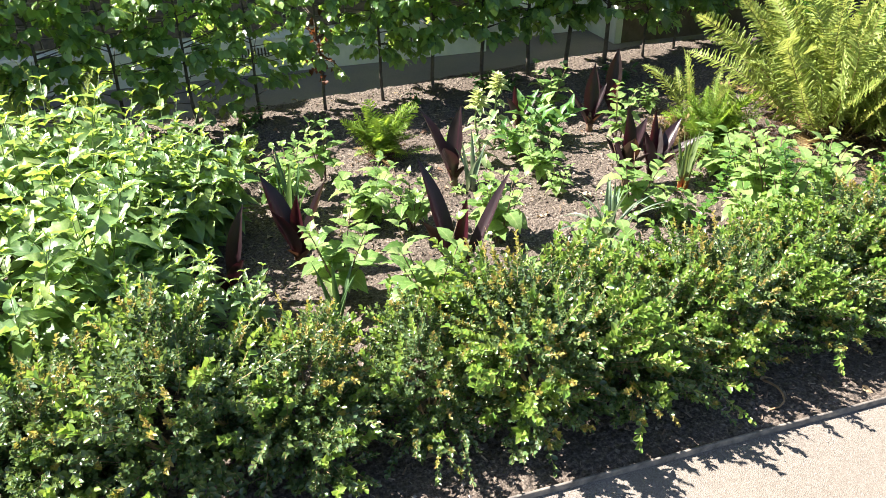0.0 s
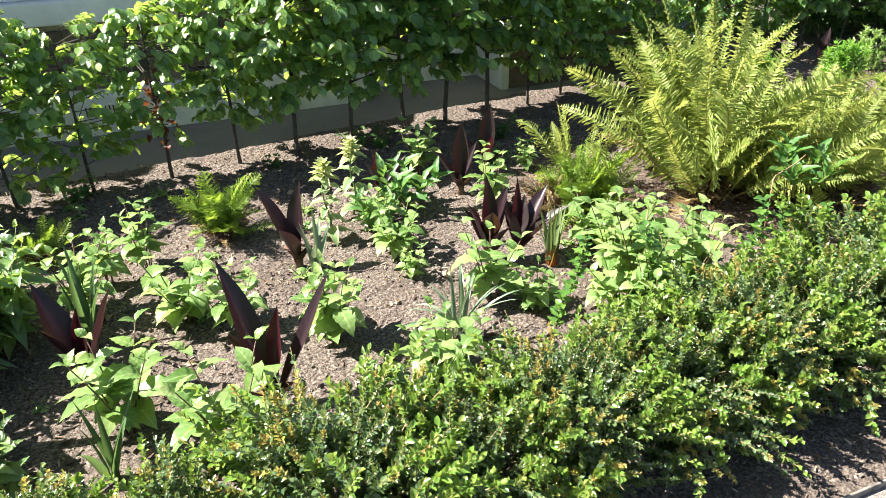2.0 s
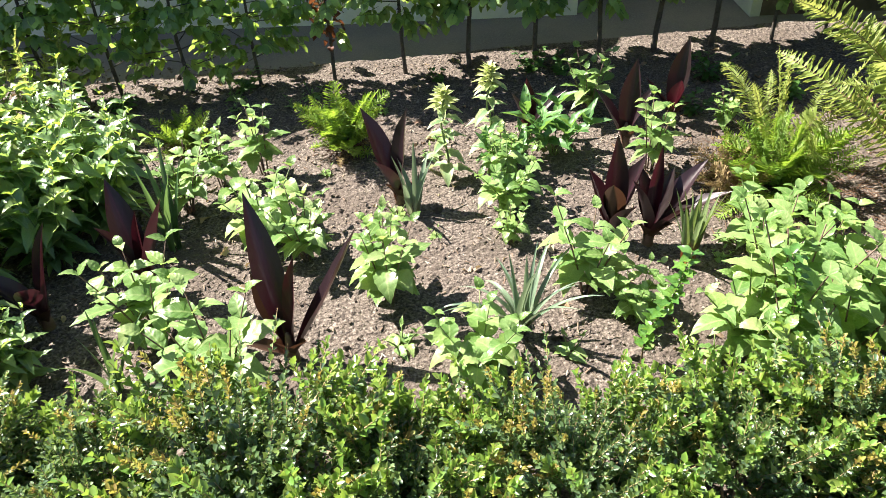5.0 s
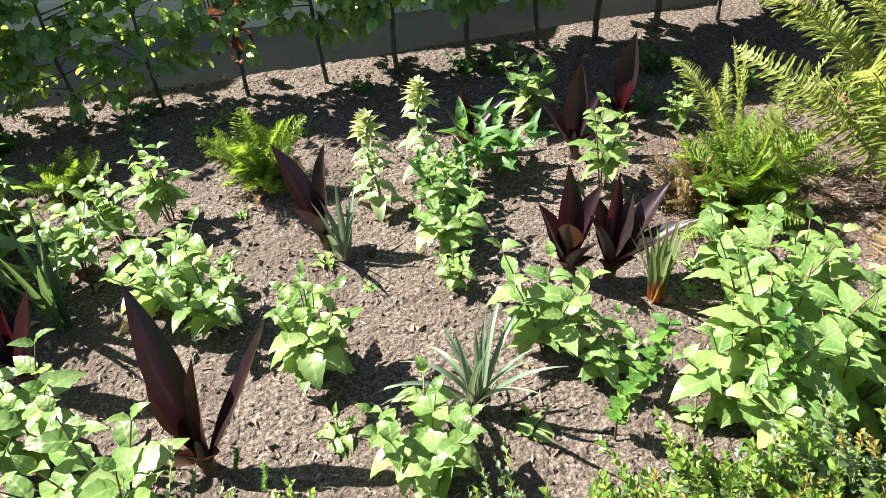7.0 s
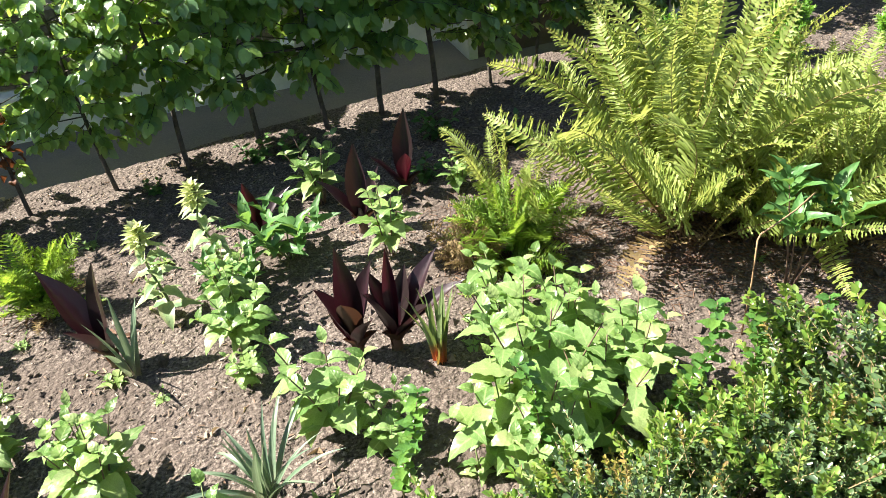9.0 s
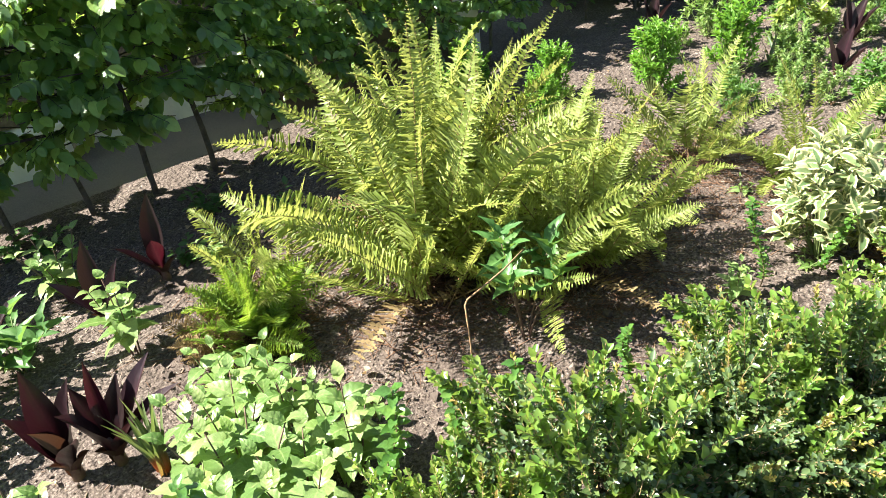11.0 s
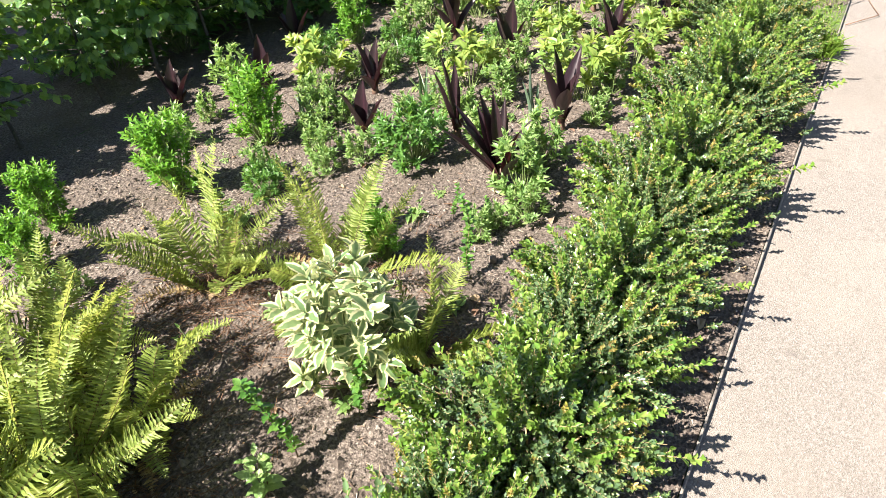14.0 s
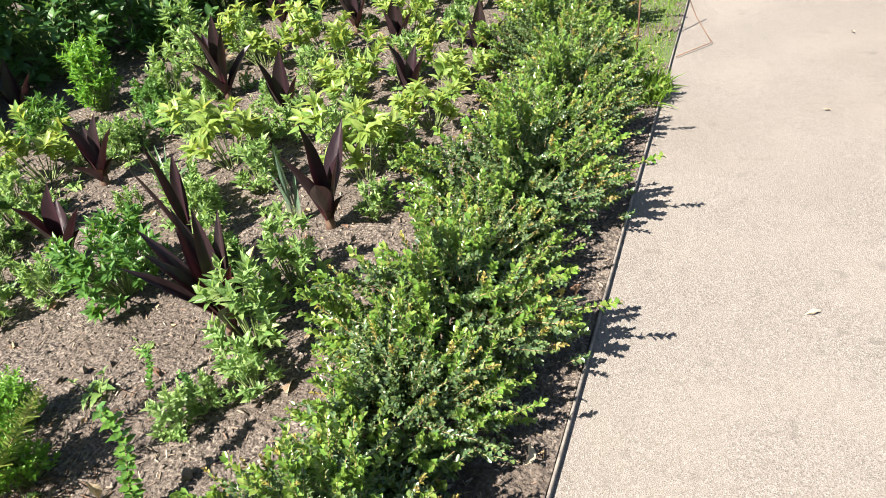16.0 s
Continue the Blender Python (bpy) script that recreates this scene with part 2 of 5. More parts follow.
BEECH_LEAF = leaf_material("beech_leaf", [(0.058, 0.138, 0.048), (0.115, 0.255, 0.078), (0.076, 0.178, 0.070), (0.190, 0.355, 0.100), (0.300, 0.470, 0.120)], (0.54, 0.74, 0.10), 0.30, 0.46, (0.35, (0.16, 0.26, 0.09)), gloss=1.0)
BROWN_LEAF = leaf_material("brown_leaf", [(0.10, 0.035, 0.018), (0.15, 0.055, 0.025), (0.06, 0.024, 0.016)], (0.30, 0.10, 0.03), 0.6, 0.3)
YOUNG_LEAF = leaf_material("young_leaf", [(0.172, 0.310, 0.092), (0.245, 0.382, 0.138), (0.150, 0.270, 0.084), (0.320, 0.430, 0.170), (0.215, 0.345, 0.092), (0.090, 0.192, 0.048), (0.128, 0.242, 0.070)], (0.38, 0.56, 0.10), 0.36, 0.40, (0.7, (0.38, 0.50, 0.20)), gloss=0.5)
MASS_LEAF = leaf_material("broad_leaf", [(0.118, 0.232, 0.088), (0.188, 0.318, 0.115), (0.150, 0.275, 0.110), (0.262, 0.385, 0.135), (0.104, 0.205, 0.080), (0.066, 0.148, 0.050), (0.275, 0.372, 0.120)], (0.40, 0.58, 0.09), 0.34, 0.40, (0.5, (0.28, 0.40, 0.16)), gloss=0.75)
TIP_LEAF = leaf_material("tip_leaf", [(0.200, 0.360, 0.070), (0.260, 0.410, 0.080), (0.165, 0.310, 0.065)], (0.52, 0.66, 0.06), 0.34, 0.42, (0.4, (0.38, 0.48, 0.16)), gloss=0.6)
# darkened green: the shade by house and trees is put into the colour
SHADE_TONED_LEAF = leaf_material("shade_toned_leaf", [(0.035, 0.105, 0.031), (0.063, 0.161, 0.042), (0.049, 0.126, 0.039), (0.084, 0.196, 0.042)], (0.18, 0.34, 0.04), 0.4, 0.33, (0.4, (0.12, 0.2, 0.07)))
FERN_LEAF = leaf_material("fern_leaf", [(0.165, 0.245, 0.048), (0.285, 0.378, 0.090), (0.205, 0.295, 0.056), (0.350, 0.440, 0.130)], (0.56, 0.60, 0.14), 0.5, 0.46)
FERN_GREEN = leaf_material("fern_green", [(0.149, 0.281, 0.039), (0.207, 0.346, 0.058), (0.253, 0.367, 0.065)], (0.42, 0.60, 0.05), 0.45, 0.45)
FERN_DRY = leaf_material("fern_dry", [(0.26, 0.20, 0.09), (0.33, 0.26, 0.12), (0.18, 0.12, 0.06)], (0.45, 0.32, 0.12), 0.8, 0.3)
CANNA_LEAF = leaf_material("burgundy_leaf", [(0.015, 0.009, 0.011), (0.021, 0.011, 0.015), (0.024, 0.012, 0.016), (0.017, 0.011, 0.011)], (0.075, 0.012, 0.020), 0.38, 0.14, (0.45, (0.055, 0.017, 0.028)), base=(0.085, 0.018, 0.026), gloss=0.55)
RED_LEAF = leaf_material("crimson_leaf", [(0.042, 0.008, 0.014), (0.032, 0.008, 0.011)], (0.12, 0.012, 0.025), 0.32, 0.2, (0.4, (0.12, 0.035, 0.045)))
SHEATH = leaf_material("brown_sheath", [(0.061, 0.030, 0.017), (0.044, 0.025, 0.013)], (0.10, 0.04, 0.02), 0.6, 0.25)
STRAP_LEAF = leaf_material("strap_leaf", [(0.06, 0.13, 0.05), (0.09, 0.17, 0.07), (0.05, 0.11, 0.045)], (0.20, 0.34, 0.08), 0.33, 0.25, (0.3, (0.16, 0.24, 0.13)), gloss=0.6)
GREY_STRAP = leaf_material("grey_strap", [(0.13, 0.21, 0.13), (0.18, 0.26, 0.16), (0.10, 0.17, 0.11)], (0.30, 0.40, 0.20), 0.36, 0.22, (0.3, (0.3, 0.36, 0.28)), base=(0.30, 0.26, 0.18), gloss=0.6)
FLAME_STRAP = leaf_material("red_based_strap", [(0.09, 0.17, 0.06), (0.13, 0.21, 0.07), (0.17, 0.24, 0.10)], (0.30, 0.40, 0.08), 0.34, 0.25, (0.3, (0.24, 0.30, 0.14)), base=(0.62, 0.13, 0.05), gloss=0.6)
CREAM_LEAF = leaf_material("cream_edged_leaf", [(0.15, 0.25, 0.10), (0.20, 0.30, 0.13), (0.12, 0.22, 0.09)], (0.52, 0.56, 0.28), 0.42, 0.35, margin=(0.72, 0.71, 0.40))
SPIRE_LEAF = leaf_material("pale_edged_leaf", [(0.192, 0.310, 0.144), (0.252, 0.380, 0.168), (0.156, 0.276, 0.132)], (0.45, 0.54, 0.2), 0.45, 0.38, margin=(0.42, 0.50, 0.25))
SPIRE_TOP = leaf_material("cream_bract", [(0.47, 0.55, 0.25), (0.40, 0.50, 0.20), (0.58, 0.62, 0.36)], (0.62, 0.66, 0.22), 0.5, 0.42)
CONE_LEAF = leaf_material("bright_leaf", [(0.123, 0.297, 0.038), (0.172, 0.363, 0.053), (0.099, 0.253, 0.030)], (0.32, 0.58, 0.04), 0.36, 0.42)
ROUND_LEAF = leaf_material("mid_green_leaf", [(0.068, 0.172, 0.038), (0.104, 0.235, 0.050), (0.082, 0.196, 0.046)], (0.24, 0.44, 0.04), 0.40, 0.36, gloss=0.5)
YELLOW_LEAF = leaf_material("yellow_green_leaf", [(0.192, 0.323, 0.072), (0.240, 0.361, 0.098), (0.152, 0.294, 0.065)], (0.50, 0.58, 0.07), 0.42, 0.42, (0.3, (0.4, 0.46, 0.16)))
LEMON_LEAF = leaf_material("lemon_leaf", [(0.280, 0.379, 0.096), (0.229, 0.339, 0.072)], (0.62, 0.62, 0.12), 0.42, 0.42)
PEONY_LEAF = leaf_material("deep_green_leaf", [(0.075, 0.20, 0.055), (0.11, 0.25, 0.07), (0.06, 0.17, 0.05)], (0.26, 0.46, 0.07), 0.42, 0.36, (0.4, (0.22, 0.36, 0.15)), gloss=0.4)
LITTER_LEAF = leaf_material("litter_leaf", [(0.42, 0.33, 0.20), (0.30, 0.20, 0.12), (0.52, 0.44, 0.30), (0.20, 0.12, 0.08)], (0.5, 0.35, 0.15), 0.8, 0.2)
GRASS = leaf_material("grass_blade", [(0.13, 0.25, 0.03), (0.17, 0.30, 0.04), (0.22, 0.33, 0.06)], (0.38, 0.54, 0.05), 0.45, 0.4)

glass, gn, gl, gb = material("window_glass")
gb.inputs["Base Color"].default_value = (0.75, 0.8, 0.8, 1)
gb.inputs["Roughness"].default_value = 0.02
gb.inputs["Transmission Weight"].default_value = 1.0
gb.inputs["IOR"].default_value = 1.45
GLASS = glass

# ---- mesh tools ----
RNG = np.random.default_rng(7)


def unit(a):
    return a / np.maximum(np.linalg.norm(a, axis=-1, keepdims=True), 1e-9)


def mesh_of(name, verts, faces, mat, uvs=None, smooth=True):
    """A mesh from arrays: faces is (n, 3) or (n, 4), or a list of such; uvs is one pair a vertex; mat may be a list with face counts."""
    me = bpy.data.meshes.new(name)
    faces = [np.asarray(f, dtype=np.int32) for f in (faces if isinstance(faces, list) else [faces]) if len(f)]
    verts = np.asarray(verts, dtype=np.float32)
    loops = np.concatenate([f.ravel() for f in faces])
    totals = np.concatenate([np.full(len(f), f.shape[1], dtype=np.int32) for f in faces])
    me.vertices.add(len(verts))
    me.vertices.foreach_set("co", verts.ravel())
    me.loops.add(len(loops))
    me.loops.foreach_set("vertex_index", loops)
    me.polygons.add(len(totals))
    me.polygons.foreach_set("loop_start", np.concatenate([[0], np.cumsum(totals)[:-1]]).astype(np.int32))
    me.polygons.foreach_set("loop_total", totals)
    me.polygons.foreach_set("use_smooth", np.full(len(totals), smooth, dtype=bool))
    mats = mat if isinstance(mat, list) else [(mat, len(totals))]
    for m, _ in mats:
        me.materials.append(m)
    me.polygons.foreach_set("material_index", np.concatenate([np.full(c, i, dtype=np.int32) for i, (_, c) in enumerate(mats)]))
    if uvs is not None:
        layer = me.uv_layers.new(name="leaf")
        layer.data.foreach_set("uv", np.asarray(uvs, dtype=np.float32)[loops].ravel())
    me.update()
    me.validate()
    return me


def blade(n, profile, droop=0.0, fold=0.15, wave=0.0, cross=1):
    """A leaf of length 1 and width 1 along +y, upper side +z: n rows, each left, mid and right. profile: half width at s."""
    s = np.linspace(0, 1, n + 1)
    w = np.array([profile(v) for v in s])
    ang = droop * s
    y = np.concatenate([[0], np.cumsum(np.cos((ang[1:] + ang[:-1]) / 2) / n)])
    z = np.concatenate([[0], np.cumsum(-np.sin((ang[1:] + ang[:-1]) / 2) / n)])
    rows = []
    for i in range(n + 1):
        lift = fold * w[i] + wave * math.sin(i * 2.4) * w[i]
        rows += [(-w[i], y[i], z[i] + lift), (0, y[i], z[i]), (w[i], y[i], z[i] + fold * w[i] - wave * math.sin(i * 2.4 + 1) * w[i])]
    f = []
    for i in range(n):
        a = 3 * i
        f += [(a, a + 1, a + 4, a + 3), (a + 1, a + 2, a + 5, a + 4)]
    uv = [(u, v) for v in s for u in (0.0, 0.5, 1.0)]
    return np.array(rows), np.array(f), np.array(uv)


def spread(template, o, d, u, sx, sy):
    """Copies of a template: at o, along d, upper side towards u, width sx, length sy."""
    T, F, UV = template
    d = unit(d)
    z = unit(u - (u * d).sum(-1, keepdims=True) * d)
    x = np.cross(d, z)
    sx, sy = np.broadcast_to(sx, len(o)), np.broadcast_to(sy, len(o))
    V = o[:, None] + T[None, :, :1] * sx[:, None, None] * x[:, None] + T[None, :, 1:2] * sy[:, None, None] * d[:, None] + T[None, :, 2:] * sy[:, None, None] * z[:, None]
    FF = (F[None] + (np.arange(len(o)) * len(T))[:, None, None]).reshape(-1, F.shape[1])
    return V.reshape(-1, 3), FF, np.tile(UV, (len(o), 1))


def merge(bits):
    """Joins (verts, faces, uvs) sets that have faces of one size."""
    V, F, U, k = [], [], [], 0
    for v, f, u in bits:
        V.append(v), F.append(f + k), U.append(u)
        k += len(v)
    return np.concatenate(V), np.concatenate(F), np.concatenate(U)


def rod_template(sides=5, rows=1, taper=0.6):
    a = np.arange(sides) / sides * 2 * math.pi
    V, UV = [], []
    for i in range(rows + 1):
        r = 1 - (1 - taper) * i / rows
        V += [(r * math.cos(t), i / rows, r * math.sin(t)) for t in a]
        UV += [(t / 6.3, i / rows) for t in a]
    F = [(i * sides + j, i * sides + (j + 1) % sides, (i + 1) * sides + (j + 1) % sides, (i + 1) * sides + j) for i in range(rows) for j in range(sides)]
    return np.array(V), np.array(F), np.array(UV)


def rods(template, o, d, radius, length):
    """Straight rods: the template's cross-section is scaled by radius in both directions."""
    T, F, UV = template
    d = unit(d)
    h = np.where(np.abs(d[:, 2:]) > 0.9, np.array([[1.0, 0, 0]]), np.array([[0, 0, 1.0]]))
    z = unit(h - (h * d).sum(-1, keepdims=True) * d)
    x = np.cross(d, z)
    radius, length = np.broadcast_to(radius, len(o)), np.broadcast_to(length, len(o))
    V = o[:, None] + T[None, :, :1] * radius[:, None, None] * x[:, None] + T[None, :, 1:2] * length[:, None, None] * d[:, None] + T[None, :, 2:] * radius[:, None, None] * z[:, None]
    FF = (F[None] + (np.arange(len(o)) * len(T))[:, None, None]).reshape(-1, F.shape[1])
    return V.reshape(-1, 3), FF, np.tile(UV, (len(o), 1))


def tube(points, radii, sides=6):
    """A closed tube through points."""
    P = np.asarray(points, float)
    n = len(P)
    d = unit(np.gradient(P, axis=0))
    h = np.array([1.0, 0.13, 0]) if abs(d[:, 2]).mean() > 0.5 else np.array([0, 0, 1.0])
    x = unit(np.cross(d, h))
    y = np.cross(d, x)
    a = np.arange(sides) / sides * 2 * math.pi
    r = np.broadcast_to(radii, n)
    V = (P[:, None] + r[:, None, None] * (np.cos(a)[None, :, None] * x[:, None] + np.sin(a)[None, :, None] * y[:, None])).reshape(-1, 3)
    F = [(i * sides + j, i * sides + (j + 1) % sides, (i + 1) * sides + (j + 1) % sides, (i + 1) * sides + j) for i in range(n - 1) for j in range(sides)]
    V = np.concatenate([V, P[:1], P[-1:]])
    caps = [(n * sides, (j + 1) % sides, j) for j in range(sides)] + [(n * sides + 1, (n - 1) * sides + j, (n - 1) * sides + (j + 1) % sides) for j in range(sides)]
    return V, [np.array(F), np.array(caps)]


def box_mesh(name, x0, y0, z0, x1, y1, z1, mat, bevel=0.0):
    bm = bmesh.new()
    bmesh.ops.create_cube(bm, size=1)
    bmesh.ops.transform(bm, matrix=Matrix.LocRotScale(((x0 + x1) / 2, (y0 + y1) / 2, (z0 + z1) / 2), None, (x1 - x0, y1 - y0, z1 - z0)), verts=bm.verts)
    if bevel:
        bmesh.ops.bevel(bm, geom=bm.edges[:], offset=bevel, segments=2, affect="EDGES", profile=0.6)
    me = bpy.data.meshes.new(name)
    bm.to_mesh(me)
    bm.free()
    me.materials.append(mat)
    return me


def part(name, me, parent=None, m=None, label=""):
    """One mesh object, under a thing where there is one."""
    ob = new(name, me)
    if parent:
        ob.parent = parent
    if m is not None:
        ob.matrix_basis = m
    small = ("foliage", "new_growth", "branching", "withered_foliage", "stemwork", "tip_foliage", "crown_fibre", "flower_whorl")
    return tagged(ob, label, kind="stuff" if name in small else "")


def soil_z(x, y):
    """The height of the bed."""
    v = noise.noise((x * 0.9, y * 0.9, 0)) * 0.012 + noise.noise((x * 4, y * 4, 3)) * 0.009
    return v + 0.012


def plant(name, x, y, turn, label, category, group):
    ob = new(name)
    ob.matrix_basis = pose(x, y, soil_z(x, y) - 0.006, 0, 0, turn)
    return tagged(ob, label, category, group)


def again(ob, x, y, turn, size, tilt=0.0, label=""):
    """A copy of a plant elsewhere, turned and scaled."""
    c = copy_thing(ob, pose(x, y, soil_z(x, y) - 0.006, tilt, 0, turn) @ Matrix.Scale(size, 4))
    return tagged(c, label)


OVAL = lambda s: 0.5 * math.sin(math.pi * min(1, s * 0.93 + 0.05)) ** 0.75 * (1 - 0.25 * s)
LANCE = lambda s: 0.5 * (math.sin(math.pi * s ** 0.72)) ** 0.85 if 0 < s < 1 else 0.01
HEART = lambda s: 0.5 * abs(math.sin(math.pi * (s * 0.985 + 0.005) ** 0.62)) ** 0.95 + 0.002
TAPERED = lambda s: 0.5 * abs(math.sin(math.pi * (s * 0.985 + 0.006) ** 0.70)) ** 1.1 + 0.002
POINTED = lambda s: 0.5 * min(1.0, (s * 4.5) ** 0.6) * (1 - s ** 1.7) + 0.005
STRAP = lambda s: 0.5 * min(1, 0.55 + 2 * s) * (1 - s ** 2.6) + 0.004
PADDLE = lambda s: 0.5 * (0.22 + 0.78 * math.sin(math.pi * min(1, s * 0.80 + 0.06)) ** 1.3) * (1 - s ** 6) + 0.003
SMALL = (np.array([(0, 0, 0), (-0.46, 0.30, 0.13), (-0.40, 0.70, 0.19), (0, 1, -0.06), (0.42, 0.70, 0.15), (0.46, 0.30, 0.17)], float), np.array([(0, 3, 2, 1), (0, 5, 4, 3)]), np.array([(0.5, 0), (0, 0.3), (0, 0.7), (0.5, 1), (1, 0.7), (1, 0.3)], float))
ROD3, ROD5 = rod_template(3), rod_template(5)


def shoots(rng, starts, axes, lengths, count, template, size, aspect, angle=55, up=0.6, flat=0.0, hang=0.12):
    """Leaves set round straight shoots, and the shoots' twigs. flat: how far the leaves lie in level planes, hang: how they droop."""
    n = len(starts)
    axes = unit(axes)
    j = np.tile((np.arange(count) + 0.5) / count, n)
    k = np.repeat(np.arange(n), count)
    side = unit(np.cross(axes, rng.normal(size=(n, 3))))
    other = np.cross(axes, side)
    phi = np.tile(np.arange(count) * 2.4, n) + np.repeat(rng.uniform(0, 6.3, n), count) + rng.normal(0, 0.25, n * count)
    out = np.cos(phi)[:, None] * side[k] + np.sin(phi)[:, None] * other[k]
    a = np.radians(angle + rng.normal(0, 12, n * count)) * (1 - 0.45 * j ** 2)
    d = np.cos(a)[:, None] * axes[k] + np.sin(a)[:, None] * out
    if flat:
        d[:, 2] *= 1 - flat
        d[:, 2] -= hang * flat
    o = starts[k] + axes[k] * (lengths[k] * (0.12 + 0.88 * j))[:, None]
    u = (1 - up) * axes[k] + up * np.array([0, 0, 1.0]) + rng.normal(0, 0.28, (n * count, 3))
    sz = size * rng.uniform(0.7, 1.2, n * count) * (1 - 0.35 * np.abs(j - 0.5))
    return spread(template, o, d, u, sz * aspect, sz), rods(ROD3, starts, axes, 0.0016, lengths * 1.10)

# ---- ground ----
def back_edge(x):
    """Where the bed meets the tarmac."""
    return 3.05 + 0.135 * x if x < 3.9 else 3.5765 + 0.02 * (x - 3.9)


def sheet(name, x0, x1, y0, y1, nx, ny, height, mat):
    xs = np.linspace(x0, x1, nx)
    V = []
    for x in xs:
        a, b = (y0(x) if callable(y0) else y0), (y1(x) if callable(y1) else y1)
        V += [(x, y, height(x, y)) for y in np.linspace(a, b, ny)]
    F = [(i * ny + j, (i + 1) * ny + j, (i + 1) * ny + j + 1, i * ny + j + 1) for i in range(nx - 1) for j in range(ny - 1)]
    return mesh_of(name, np.array(V), np.array(F), mat)


def far_level(x, y):
    r = max(abs(x - 3), abs(y))
    return -0.07 + 0.03 * noise.noise((x * 0.05, y * 0.05, 1)) * min(1, r / 20)


tagged(part("ground", sheet("ground", -400, 400, -400, 400, 81, 81, far_level, LAWN)), "mown green lawn reaching away all round", "ground", kind="structure")


def bed_level(x, y):
    rough = noise.fractal((x * 14, y * 14, 5), 1.0, 2.1, 5) * 0.006 + abs(noise.noise((x * 26, y * 26, 9))) * 0.010
    return soil_z(x, y) + rough - 0.004 + 0.018 * max(0.0, (y - 2.6) / 0.7)


bed = tagged(part("soil_bed", sheet("soil_bed", -3.5, 10.4, 0.006, back_edge, 600, 155, bed_level, SOIL)), "dry brown crumbly garden soil with wood chips", "soil", kind="structure")
far_bed = tagged(part("soil_border", sheet("soil_border", 5.3, 10.4, lambda x: back_edge(x) + 0.004, 6.0, 90, 50, bed_level, SOIL)), "dark shaded soil under shrubs by the house", "soil", kind="structure")


def path_level(x, y):
    return -0.006 + 0.003 * noise.noise((x * 0.8, y * 0.8, 2)) - (0.004 if abs(y) > 0.1 else 0.0)


tagged(part("path", sheet("path", -6, 26, -2.7, -0.004, 200, 22, path_level, GRAVEL)), "pale beige resin-bound gravel footpath", "path", kind="structure")
tagged(part("tarmac", sheet("tarmac", -6, 5.3, lambda x: back_edge(x) - 0.02, 4.5, 140, 10, lambda x, y: -0.012, TARMAC)), "grey tarmac strip along the house wall", "pavement", kind="structure")


def edging(x0, x1):
    """A thin steel strip standing a little proud, slightly wavy."""
    xs = np.linspace(x0, x1, 90)
    V, F = [], []
    for x in xs:
        y, top = 0.006 * noise.noise((x * 0.7, 4, 4)), 0.015 + 0.005 * noise.noise((x * 0.5, 8, 1))
        V += [(x, y - 0.004, -0.06), (x, y - 0.004, top - 0.002), (x, y - 0.002, top), (x, y + 0.002, top), (x, y + 0.004, top - 0.002), (x, y + 0.004, -0.06)]
    for i in range(len(xs) - 1):
        for k in range(5):
            a = 6 * i + k
            F.append((a, a + 1, a + 7, a + 6))
    return mesh_of("edging_strip", np.array(V), np.array(F), EDGE)


tagged(part("edging_strip", edging(-4, 8.36)), "dark weathered metal edging strip between bed and path", "edging", kind="structure")
tagged(part("lawn_edging", edging(8.38, 22)), "dark metal edging strip between lawn and path", "edging", kind="structure")

# ---- house ----
# unseen wall tops, stepped so the house's shadow ends near the tarmac edge
WALL_Y, EAVE, STEP_X, BACK_Y = 4.04, 1.82, 2.75, 4.35
LOW_X, LOW = 1.42, 1.36
END_X, BACK_H = 5.4, 1.40
TALL = 2.3
house = tagged(new("house_wall"), "old dark brown brick house wall with white plinth", "house", kind="structure")
WIN_L, WIN_R, WIN_B, WIN_T = -0.62, 1.24, 0.86, 1.68
for x0, z0, x1, z1 in ((-5, -0.1, WIN_L, TALL), (WIN_R, -0.1, LOW_X, EAVE), (LOW_X, -0.1, STEP_X, LOW), (WIN_L, -0.1, WIN_R, WIN_B), (WIN_L, WIN_T, WIN_R, EAVE)):
    part("wall_core", box_mesh("wall_core", x0, WALL_Y + 0.012, z0, x1, WALL_Y + 0.24, z1, MORTAR), house)
part("wall_core", box_mesh("wall_core", STEP_X, BACK_Y + 0.012, -0.1, END_X, BACK_Y + 0.24, BACK_H, MORTAR), house)
part("return_wall", box_mesh("return_wall", STEP_X - 0.24, WALL_Y + 0.241, -0.1, STEP_X - 0.001, BACK_Y + 0.24, BACK_H, MORTAR), house)
part("side_wall", box_mesh("side_wall", END_X - 0.24, BACK_Y + 0.241, -0.1, END_X, 8.0, BACK_H, MORTAR), house)
part("side_wall", box_mesh("side_wall", -5.0, WALL_Y + 0.24, -0.1, -4.76, 8.0, TALL, MORTAR), house)
part("inner_side_wall", box_mesh("inner_side_wall", WIN_L - 0.3, WALL_Y + 0.241, 0.11, WIN_L - 0.12, 7.75, TALL, MORTAR), house)
part("rear_wall", box_mesh("rear_wall", -4.76, 7.76, -0.1, END_X - 0.241, 8.0, BACK_H, MORTAR), house)
part("inner_wall", box_mesh("inner_wall", -1.6, 5.2, 0, 2.2, 5.3, EAVE, DARK_ROOM), house)
part("inner_floor", box_mesh("inner_floor", -4.7, BACK_Y + 0.25, 0.0, END_X - 0.26, 7.7, 0.1, DARK_ROOM), house)


